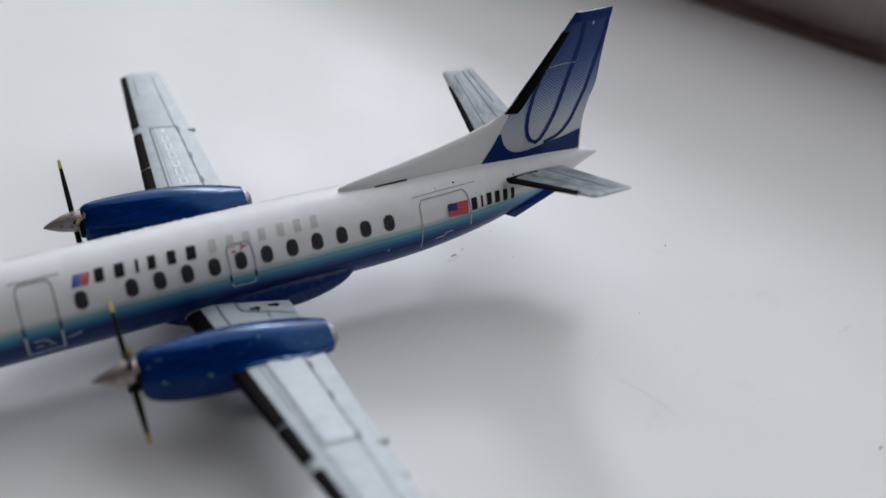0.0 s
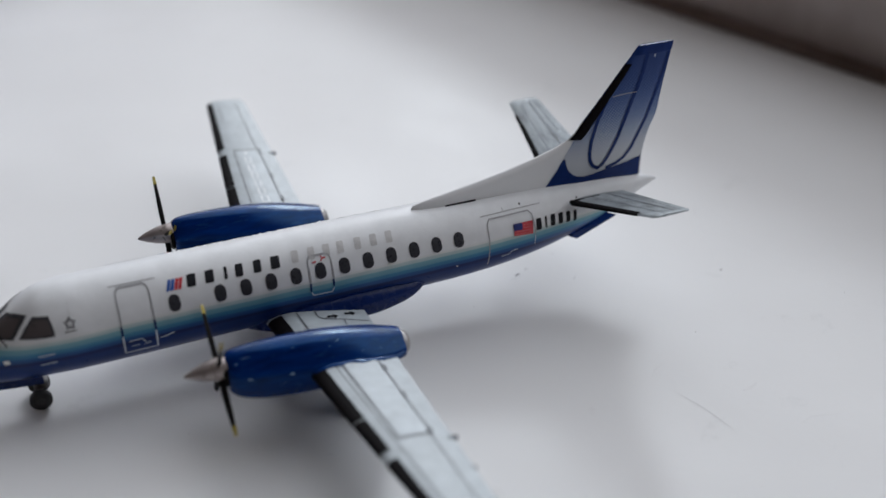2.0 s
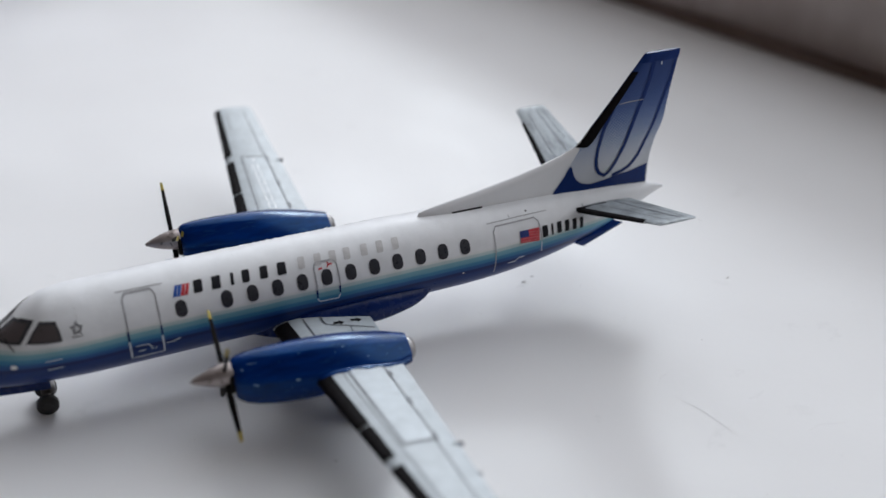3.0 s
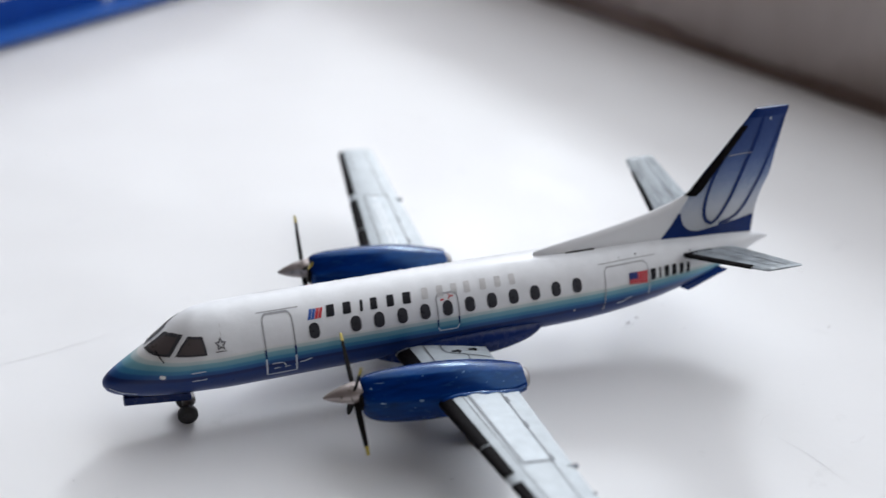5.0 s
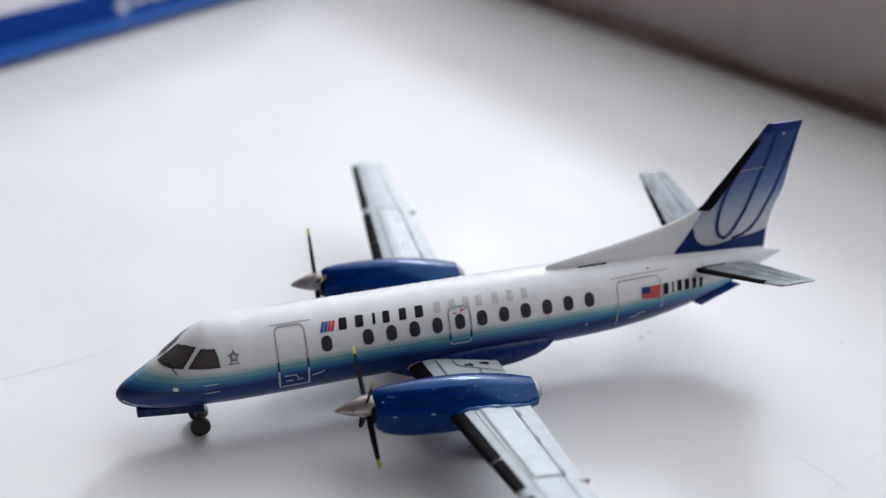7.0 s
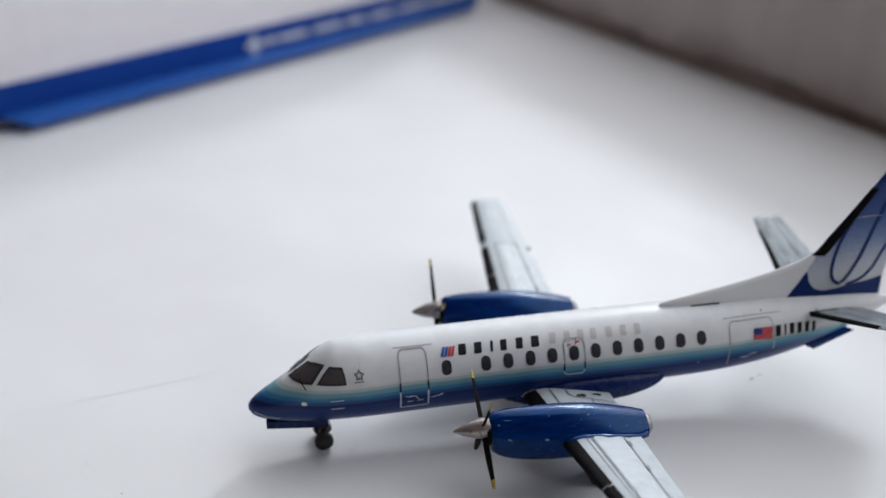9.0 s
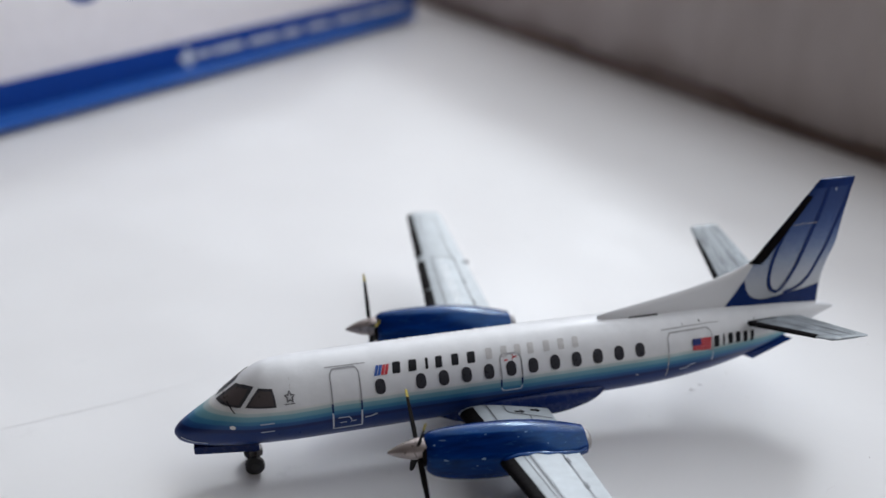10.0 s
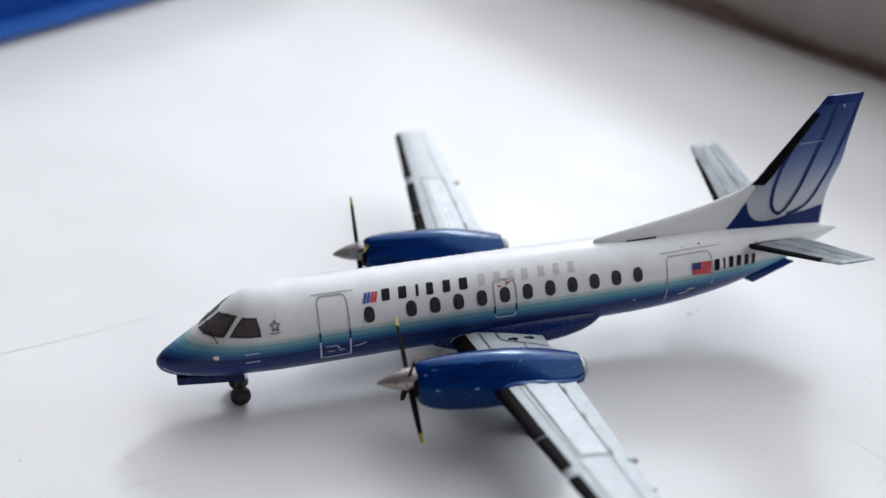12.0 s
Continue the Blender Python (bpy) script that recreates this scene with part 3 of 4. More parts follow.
def wing_top(x, y, lift=0.012):
    """The wing's upper skin on the port side; y counts outboard."""
    x0, x1 = wing_le(y), wing_te(y)
    s = min(1, max(0, (x - x0) / (x1 - x0)))
    t = wing_thick(y) * (2.97 * math.sqrt(s) - 1.26 * s - 3.516 * s**2 + 2.843 * s**3 - 1.015 * s**4)
    return wing_z(y) + (wing_zt(y) - wing_z(y)) * s + t * 0.62 + 0.012 + lift


def wing_mesh():
    bm = bmesh.new()
    loops = []
    for y in (0.8, 2.0, 3.3, 4.5, 6.0, 7.5, 9.0, 10.2, 10.45):
        loops.append([(x, -yy, z) for x, yy, z in foil(wing_le(y), wing_te(y), y, wing_z(y), wing_zt(y), wing_thick(y))])
    for y, a, b, t in ((10.62, 0.06, 0.04, 0.7), (10.72, 0.2, 0.1, 0.35)):
        loops.append([(x, -yy, z) for x, yy, z in foil(wing_le(y) + a, wing_te(y) - b, y, wing_z(y), wing_zt(y), wing_thick(y) * t)])
    rings(bm, loops)
    return bm


def wing_line(points, width, lift=0.012, step=0.3):
    """A printed line on the wing's upper skin through (share of chord, y outboard) points."""
    bm = bmesh.new()
    pts = [np.array((wing_le(y) + (wing_te(y) - wing_le(y)) * s, y)) for s, y in points]
    dense = [pts[0]]
    for a, b in zip(pts, pts[1:]):
        n = max(1, int(np.linalg.norm(b - a) / step))
        dense += [a + (b - a) * i / n for i in range(1, n + 1)]
    rows = []
    for i, p in enumerate(dense):
        d = dense[min(i + 1, len(dense) - 1)] - dense[max(i - 1, 0)]
        d = d / (np.linalg.norm(d) + 1e-9)
        sd = np.array((-d[1], d[0])) * width / 2
        rows.append([bm.verts.new((q[0], -q[1], wing_top(*q, lift))) for q in (p - sd, p + sd)])
    for a, b in zip(rows, rows[1:]):
        bm.faces.new((a[0], a[1], b[1], b[0]))
    return bm


def boot_mesh(y0, y1, depth=0.175):
    """A black sleeve round the leading edge between two spans."""
    bm = bmesh.new()
    loops = []
    for y in np.linspace(y0, y1, 5):
        x0, c = wing_le(y), wing_te(y) - wing_le(y)
        sec = foil(x0 - 0.012, wing_te(y), y, wing_z(y), wing_zt(y), wing_thick(y) * 1.02, 16)
        n = len(sec) // 2
        keep = [p for p in sec[n:] if p[0] < x0 + depth * c] + [p for p in sec[:n] if p[0] < x0 + depth * c]
        loops.append([(p[0], -p[1], p[2] + (0.012 if k >= len(keep) // 2 else -0.012)) for k, p in enumerate(keep)])
    rings(bm, loops, closed=False, caps=False)
    return bm


def wing_arrow(s0, y, length=0.12):
    """A printed arrow on the walkway, pointing aft."""
    def at(s, yy):
        x = wing_le(yy) + (wing_te(yy) - wing_le(yy)) * s
        return (x, -yy, wing_top(x, yy, 0.016))
    bm = bmesh.new()
    h, m = 0.05, s0 + length * 0.55
    bm.faces.new([bm.verts.new(at(*q)) for q in ((s0, y - h), (m, y - h), (m, y + h), (s0, y + h))])
    bm.faces.new([bm.verts.new(at(*q)) for q in ((m, y - 0.13), (s0 + length, y), (m, y + 0.13))])
    return bm


def wing_patch(s0, s1, y0, y1, lift=0.010):
    bm = bmesh.new()
    rows = []
    for y in np.linspace(y0, y1, 9):
        rows.append([bm.verts.new((wing_le(y) + (wing_te(y) - wing_le(y)) * s, -y, wing_top(wing_le(y) + (wing_te(y) - wing_le(y)) * s, y, lift)))
                     for s in np.linspace(s0, s1, 7)])
    for a, b in zip(rows, rows[1:]):
        for i in range(len(a) - 1):
            bm.faces.new((a[i], a[i + 1], b[i + 1], b[i]))
    return bm


for side in (-1, 1):
    wing = part("wing", flip(wing_mesh(), side), WING_GREY, plane, "pale grey wing with black leading edge")
    thin, wide0, wide1 = (6.32, 7.58, 7.90) if side < 0 else (5.36, 7.16, 7.52)
    for y0, y1 in ((1.15, 2.75), (3.7, thin - 0.03), (thin + 0.03, wide0), (wide1, 10.5)):
        print_on("deicing_boot", boot_mesh(y0, y1), BOOT, wing, side)
    print_on("flap_panel", wing_patch(0.36, 0.73, 3.9, 7.25), PALE_PANEL, wing, side)
    front = [(0.265, 3.7), (0.27, 7.3), (0.28, 10.2)] if side < 0 else [(0.28, 9.2), (0.28, 10.2)]
    for pts, w in (([(0.335, 3.7), (0.325, 7.3)] if side < 0 else [(0.30, 3.7), (0.295, 7.3)], 0.035), (front, 0.022), ([(0.755, 3.7), (0.765, 7.3)], 0.04),
                   ([(0.325 if side < 0 else 0.295, 7.3), (0.765, 7.3)], 0.045), ([(0.74, 7.35), (0.735, 10.3)], 0.03),
                   ([(0.29, 1.2), (0.28, 2.8)], 0.04), ([(0.475, 1.2), (0.468, 1.55), (0.485, 1.68), (0.53, 1.75), (0.97, 2.02)], 0.045), ([(0.71, 1.87), (0.70, 2.2)], 0.035)):
        print_on("panel_line", wing_line(pts, w), PANEL_GREY, wing, side)
    for s0, y in ((0.56, 1.66), (0.76, 1.56)):
        print_on("walkway_arrow", wing_arrow(s0, y), INK, wing, side)
    for y in (4.45, 5.7, 7.2):
        print_on("track_fairing", wing_patch(0.745, 0.79, y - 0.13, y + 0.13, 0.03), PANEL_GREY, wing, side)
    if side > 0:
        # the wing's printed mark as a row of hollow white bars
        print_on("printed_dash", wing_patch(0.475, 0.525, 7.02, 7.18, 0.018), DASH, wing, side)
        for k in range(6):
            s0, y0 = 0.49 + 0.005 * k, 6.655 - 0.443 * k
            print_on("printed_bar", wing_line([(s0 - 0.045, y0 - 0.15), (s0 - 0.045, y0 + 0.15), (s0 + 0.045, y0 + 0.15), (s0 + 0.045, y0 - 0.15), (s0 - 0.045, y0 - 0.15)], 0.045, 0.018), DASH, wing, side)
    for y in ((7.55, 8.65) if side < 0 else (7.12,)):
        x = wing_te(y)
        r = 0.6 if y > 8 else 1.0
        bm = slab(x - 0.25, x + 0.10 * r, -y - 0.04 * r, -y + 0.04 * r, wing_zt(y) - 0.05, wing_zt(y) + 0.045 * r, 0.012)
        part("hinge_fairing", flip(bm, side), PANEL_GREY, wing)

# belly fairing under the wing
bm = bmesh.new()
loops = []
fair_wid = smooth_curve([6.8, 7.3, 8.0, 9.2, 10.4, 11.3, 12.0, 12.3], [0.35, 0.72, 1.16, 1.36, 1.36, 1.26, 1.06, 0.76])
fair_low = smooth_curve([6.8, 7.5, 9.0, 10.5, 11.5, 12.3], [1.20, 0.98, 0.88, 0.90, 1.05, 1.45])
fair_top = smooth_curve([6.8, 8.0, 10.5, 12.3], [1.60, 1.86, 1.92, 1.80])
for x in np.linspace(6.8, 12.3, 29):
    f, zc = fair_wid(x), (fair_low(x) + fair_top(x)) / 2
    hh = (fair_top(x) - fair_low(x)) / 2
    ring = []
    for w in np.linspace(0, 2 * math.pi, 37)[:-1]:
        c, d = math.cos(w), math.sin(w)
        ring.append((x, f * math.copysign(abs(c) ** 0.65, c), zc + hh * math.copysign(abs(d) ** 0.8, d)))
    loops.append(ring)
rings(bm, loops)
part("belly_fairing", bm, NAVY_PAINT, plane, "navy bulge under the fuselage between the wings")

# engine nacelles and propellers
NAC_X = [6.2, 6.35, 6.8, 7.3, 8.0, 8.7, 9.3, 10.0, 10.52]
NAC_TOP = [2.48, 2.56, 2.60, 2.59, 2.55, 2.47, 2.35, 2.17, 2.03]
NAC_LOW = [1.56, 1.42, 1.26, 1.19, 1.15, 1.17, 1.27, 1.38, 1.40]
NAC_WID = [0.38, 0.46, 0.56, 0.63, 0.70, 0.75, 0.75, 0.66, 0.46]
NAC_Y = 3.3
nac_top, nac_low, nac_wid = (smooth_curve(NAC_X, a) for a in (NAC_TOP, NAC_LOW, NAC_WID))


def nac_half(s):
    """Share of the half width at a share of the half height: upright below, leaning in to a crest and a narrow flat top."""
    if s < 0:
        return (1 - min(1, -s) ** 3.2) ** (1 / 3.2)
    if s < 0.15:
        return 1.0
    if s < 0.90:
        return 1 - 0.64 * ((s - 0.15) / 0.75) ** 1.25
    return 0.36 * max(0.0, 1 - (s - 0.90) / 0.10) ** 0.55


def nac_y(x, z, out=0.0):
    top, low, wid = nac_top(x), nac_low(x), nac_wid(x)
    s = min(0.999, max(-0.999, (z - (top + low) / 2) / ((top - low) / 2)))
    return -(NAC_Y + wid * nac_half(s) + out)


def nac_inner(x, z, out=0.0):
    """The nacelle's inboard skin."""
    return -2 * NAC_Y - nac_y(x, z, out)


def nacelle_mesh():
    bm = bmesh.new()
    loops = []
    for x in np.concatenate([[6.2, 6.24, 6.35], np.linspace(6.5, 10.5, 24)]):
        top, low, wid = nac_top(x), nac_low(x), nac_wid(x)
        f = 0.93 if x == 6.2 else 1
        levels = [-1, -0.985, -0.94, -0.86, -0.74, -0.58, -0.4, -0.2, 0, 0.12, 0.2, 0.3, 0.42, 0.55, 0.68, 0.8, 0.87, 0.895, 0.915, 0.94, 0.97, 0.99, 1]
        ring = [(x, -NAC_Y - f * wid * nac_half(s), (top + low) / 2 + f * s * (top - low) / 2) for s in levels]
        ring += [(x, -NAC_Y + f * wid * nac_half(s), (top + low) / 2 + f * s * (top - low) / 2) for s in levels[-2:0:-1]]
        loops.append(ring)
    rings(bm, loops)
    return bm


def blade_mesh(length=1.62):
    bm = bmesh.new()
    loops = []
    for s in np.linspace(0.1, 1, 9):
        w = 0.062 + 0.030 * math.sin(math.pi * s) - (0.015 if s > 0.95 else 0)
        tw = radians(62 - 30 * s)
        ring = []
        for a in np.linspace(0, 2 * math.pi, 9)[:-1]:
            u, v = w * math.cos(a), 0.028 * math.sin(a)
            ring.append((u * math.sin(tw) + v * math.cos(tw), u * math.cos(tw) - v * math.sin(tw), length * s))
        loops.append(ring)
    rings(bm, loops)
    return bm


for side in (-1, 1):
    nacelle = part("nacelle", flip(nacelle_mesh(), side), BLUE_PAINT, plane, "royal blue engine nacelle with chipped gloss paint", angle=60)
    bm = lathe([(10.44, 0.31), (10.56, 0.31), (10.66, 0.26), (10.70, 0.19), (10.69, 0.12), (10.60, 0.10)], seg=20)
    bmesh.ops.translate(bm, vec=(0, -NAC_Y, 1.63), verts=bm.verts)
    part("exhaust", flip(bm, side), EXHAUST, nacelle, "bare metal exhaust end")
    for x, z, w, h in ((6.64, 2.05, 0.15, 0.075), (7.60, 2.01, 0.15, 0.08), (7.43, 1.83, 0.05, 0.03), (9.35, 2.1, 0.07, 0.022), (9.83, 2.02, 0.06, 0.02), (6.40, 2.38, 0.07, 0.05), (6.62, 2.47, 0.26, 0.022)):
        ragged = [(x + w * (0.3 + 0.25 * math.sin(5 * x + 2.3 * k)) * math.cos(k * 0.9), z + h * (0.32 + 0.25 * math.sin(7 * x + 3.1 * k)) * math.sin(k * 0.9)) for k in range(7)]
        print_on("paint_chip", skin_patch(ragged, nac_y, 0.014), CHIP, nacelle, side)
    # flakes where the paint has worn along the crest
    flakes = random.Random(31 + side)
    for _ in range(3):
        x = flakes.uniform(6.6, 10.3)
        z = (nac_top(x) + nac_low(x)) / 2 + flakes.uniform(0.70, 0.90) * (nac_top(x) - nac_low(x)) / 2
        w, h = flakes.uniform(0.03, 0.10), flakes.uniform(0.012, 0.028)
        shape = [(x + w * flakes.uniform(0.3, 0.6) * math.cos(k), z + h * flakes.uniform(0.3, 0.6) * math.sin(k)) for k in range(6)]
        print_on("paint_flake", skin_patch(shape, nac_y, 0.012), FLAKE, nacelle, side)
    bm = lathe([(6.10, 0.30), (6.10, 0.34), (6.17, 0.37), (6.24, 0.34)], seg=24)
    bmesh.ops.translate(bm, vec=(0, -NAC_Y, 2.02), verts=bm.verts)
    part("cowl_ring", flip(bm, side), BLADE, nacelle, "black ring behind the propeller")
    if side > 0:
        part("paint_chip", flip(skin_line([(6.24, 2.34), (6.29, 2.46)], 0.055, nac_inner, 0.02), side), TIP, nacelle, "worn yellow mark on the cowl")
    bead = bmesh.new()
    loops = []
    for x in np.linspace(8.10, 10.42, 24):
        yb = NAC_Y + 0.7
        for _ in range(4):
            z = wing_top(min(x, wing_te(yb)), yb, 0.0)
            yb = -nac_y(x, min(max(z, nac_low(x) + 0.1), nac_top(x) - 0.1))
        yb += 0.01 * math.sin(11 * x)
        r = 0.05 * (0.85 + 0.15 * math.sin(9 * x))
        wide = 2.0 + 0.5 * math.sin(13 * x + 1) + 0.35 * math.sin(31 * x)
        loops.append([(x, -yb - wide * r * math.cos(w), z + r * math.sin(w)) for w in np.linspace(0, 2 * math.pi, 9)[:-1]])
    rings(bead, loops)
    part("paint_bead", flip(bead, side), BLUE_PAINT, nacelle, "ragged bead of blue paint along the wing joint")
    prop = new("propeller")
    prop.parent = plane
    prop.location = Vector((5.98, NAC_Y * side, 2.15)) * K
    prop["label"] = "black propeller with yellow tips and a dull silver spinner"
    part("spinner", lathe([(-0.74, 0.01), (-0.69, 0.05), (-0.52, 0.13), (-0.28, 0.215), (0.0, 0.275), (0.2, 0.29), (0.26, 0.27)]), SPINNER, prop)
    turn0 = -55 if side < 0 else -30
    for k in range(4):
        m = Matrix.Rotation(radians(turn0 + 90 * k), 4, "X")
        m = Matrix.Translation((0.06 if side < 0 else 0.03, 0, 0)) @ m
        bm = blade_mesh()
        bmesh.ops.transform(bm, matrix=m, verts=bm.verts)
        blade = part("blade", bm, BLADE, prop)
        if (side, k) == (-1, 3):
            continue  # this tip has lost its yellow
        bm = blade_mesh()
        bmesh.ops.bisect_plane(bm, geom=bm.verts[:] + bm.edges[:] + bm.faces[:], plane_co=(0, 0, 1.40), plane_no=(0, 0, 1), clear_inner=True)
        bmesh.ops.scale(bm, vec=(1.08, 1.08, 1.005), verts=bm.verts)
        bmesh.ops.transform(bm, matrix=m, verts=bm.verts)
        part("blade_tip", bm, TIP, blade, "yellow blade tip")

# fin with its long dorsal fillet
FIN_LE = smooth_curve([3.2, 3.38, 3.47, 3.80, 4.10, 4.51, 5.0, 7.0], [12.05, 12.12, 12.42, 14.3, 15.65, 16.85, 17.28, 18.85])


fin_te = smooth_curve([3.0, 3.62, 4.33, 4.88, 5.6, 7.0], [19.31, 19.31, 19.43, 19.64, 19.73, 19.95])


def fin_y(x, z, out=0.0):
    a, b = FIN_LE(z), fin_te(z)
    s = min(1, max(0, (x - a) / (b - a)))
    half = 0.16 - 0.09 * min(1, max(0, (z - 3.2) / 3.8))
    return -(half * min(1, s / 0.12) ** 0.6 * min(1, (1 - s) / 0.35 + 0.12) + out)


def fin_mesh():
    bm = bmesh.new()
    loops = []
    for z in np.concatenate([np.linspace(2.7, 3.4, 5), np.linspace(3.5, 6.9, 18), [6.97]]):
        zz = max(z, 3.2)
        a, b = FIN_LE(zz), fin_te(zz)
        f = 0.6 if z > 6.95 else 1
        ss = [0, 0.01, 0.03, 0.06, 0.12, 0.3, 0.5, 0.65, 0.8, 0.92, 1]
        ring = [(a + (b - a) * s, fin_y(a + (b - a) * s, zz) * f, z) for s in ss]
        ring += [(x, -y, zq) for x, y, zq in ring[::-1][1:-1]]
        loops.append(ring)
    rings(bm, loops)
    return bm


fin = part("fin", fin_mesh(), FIN, plane, "tall blue tail fin with a long white dorsal fillet")


for side in (-1, 1):
    def on_fin(name, bm, material, label=""):
        return print_on(name, bm, material, fin, side, label)

    on_fin("deicing_boot", skin_patch_grid(4.5, 6.50, 0.0, lambda z: 0.33 - 0.085 * (z - 4.5), fin_y), BOOT, "black strip along the fin's leading edge")
    on_fin("fin_band", skin_line([(17.92, 5.56), (17.84, 5.41), (17.63, 4.91), (17.50, 4.40), (17.47, 4.04), (17.50, 3.80), (17.60, 3.62), (17.79, 3.50), (17.95, 3.60), (18.09, 3.81),
                                  (18.35, 4.37), (18.53, 4.89), (18.70, 5.39), (18.86, 5.81), (18.99, 6.22), (19.09, 6.71)], 0.11, fin_y, 0.013), FIN_BLUE, "navy curved band on the fin")
    on_fin("fin_band", skin_line([(18.06, 3.45), (18.40, 3.52), (18.66, 3.66), (18.89, 3.94), (19.08, 4.37), (19.27, 4.79), (19.44, 5.30), (19.61, 5.81), (19.74, 6.22), (19.82, 6.68)], 0.10, fin_y, 0.013), FIN_BLUE, "navy curved band on the fin")
    foot = bmesh.new()
    top_edge = smooth_curve([16.13, 16.45, 16.68, 16.76, 16.88, 17.09, 17.37, 17.7, 18.2, 18.7, 19.26], [3.26, 3.68, 4.01, 3.74, 3.54, 3.39, 3.33, 3.35, 3.42, 3.47, 3.58])
    rows = []
    for x in np.concatenate([np.linspace(16.13, 17.1, 30), np.linspace(17.15, 19.26, 30)]):
        low = 3.24 - 0.075 * (x - 16.13) - 0.03
        rows.append([foot.verts.new((x, fin_y(x, z, 0.012), z)) for z in (low, (low + top_edge(x)) / 2, max(low + 0.01, top_edge(x)))])
    for a, b in zip(rows, rows[1:]):
        for k in (0, 1):
            foot.faces.new((a[k], a[k + 1], b[k + 1], b[k]))
    on_fin("fin_foot", foot, FIN_BLUE, "navy painted foot of the fin")
    cap = bmesh.new()
    rows = [[cap.verts.new((FIN_LE(z) + (fin_te(z) - FIN_LE(z)) * q, fin_y(FIN_LE(z) + (fin_te(z) - FIN_LE(z)) * q, z, 0.014), z)) for q in np.linspace(0.0, 1, 9)] for z in (6.72, 6.82, 6.96)]
    for a, b in zip(rows, rows[1:]):
        for k in range(8):
            cap.faces.new((a[k], a[k + 1], b[k + 1], b[k]))
    on_fin("fin_cap", cap, FIN_BLUE, "navy painted fin top")
    on_fin("printed_line", skin_line([(18.08, 5.63), (18.40, 5.66), (18.84, 5.66)], 0.024, fin_y, 0.018), OUTLINE)
    on_fin("paint_speck", skin_line([(19.33, 6.61), (19.33, 6.70)], 0.035, fin_y, 0.02), PALE_LINE)

# an ink-dark strip stands for the shade in the fillet's slit
for side in (-1, 1):
    part("fillet_gap_shade", flip(slab(13.05, 13.95, -0.19, -0.13, 3.27, 3.32, 0.012), side), INK, fin, "dark strip for the shaded slit under the dorsal fillet")

# tailplane halves
TIP_Z = {-1: 4.20, 1: 3.90}
TIP_LE = {-1: 16.98, 1: 17.08}


def tail_sec(y, side):
    """The two halves sit a little differently, as on the model."""
    s = (y - 0.45) / 3.75
    return 16.62 + (TIP_LE[side] - 16.62) * s, 18.55 - 0.50 * s, 2.76 + (TIP_Z[side] - 2.76) * s, 0.17 - 0.09 * s


def tailplane_mesh(side):
    bm = bmesh.new()
    loops = []
    for y in (0.3, 1.0, 2.0, 3.0, 3.9, 4.12):
        a, b, z, t = tail_sec(y, side)
        loops.append([(x, -q, zz) for x, q, zz in foil(a, b, y, z, z, t)])
    a, b, z, t = tail_sec(4.2, side)
    loops.append([(x, -q, zz) for x, q, zz in foil(a + 0.1, b - 0.06, 4.2, z, z, t * 0.4)])
    rings(bm, loops)
    return bm


def tail_boot(side):
    bm = bmesh.new()
    loops = []
    for y in np.linspace(0.75, 3.55, 5):
        a, b, z, t = tail_sec(y, side)
        sec = foil(a - 0.012, b, y, z, z, t * 1.03, 16)
        n = len(sec) // 2
        keep = [p for p in sec[n:] if p[0] < a + 0.16] + [p for p in sec[:n] if p[0] < a + 0.16]
        loops.append([(p[0], -p[1], p[2] + (0.012 if k >= len(keep) // 2 else -0.012)) for k, p in enumerate(keep)])
    rings(bm, loops, closed=False, caps=False)
    return bm


for side in (-1, 1):
    tail = part("tailplane", flip(tailplane_mesh(side), side), TAIL_GREY, plane, "pale grey tailplane with black leading edge")
    part("deicing_boot", flip(tail_boot(side), side), BOOT, tail)
    for share, y0, y1, w in ((0.62, 0.75, 4.05, 0.035), (0.30, 0.75, 3.9, 0.02), (0.80, 2.6, 4.05, 0.02)):
        line = bmesh.new()
        rows = []
        for y in np.linspace(y0, y1, 8):
            a, b, z, t = tail_sec(y, side)
            top = t * 0.62 * (2.97 * math.sqrt(share) - 1.26 * share - 3.516 * share**2 + 2.843 * share**3 - 1.015 * share**4) + 0.024
            x = a + (b - a) * share
            rows.append([line.verts.new((x - w / 2, -y, z + top)), line.verts.new((x + w / 2, -y, z + top))])
        for a, b in zip(rows, rows[1:]):
            line.faces.new((a[0], a[1], b[1], b[0]))
        part("panel_line", flip(line, side), PANEL_GREY, tail)
    a, b, z, t = tail_sec(0.78, side)
    part("root_gap", flip(slab(a - 0.05, a + 0.9, -0.80, -0.70, z + 0.02, z + 0.10, 0.02), side), BOOT, tail, "dark slit at the tailplane root")
    # blue ventral fin under the tail
    bm = bmesh.new()
    rings(bm, [[(16.75, -0.48 - o, 1.70), (17.02, -0.52 - o, 1.57), (18.32, -0.46 - o, 2.04), (18.0, -0.36 - o, 2.16)] for o in (0, 0.06)])
    part("ventral_fin", flip(bm, side), BELLY_PAINT, plane, "small navy fin under the tail")


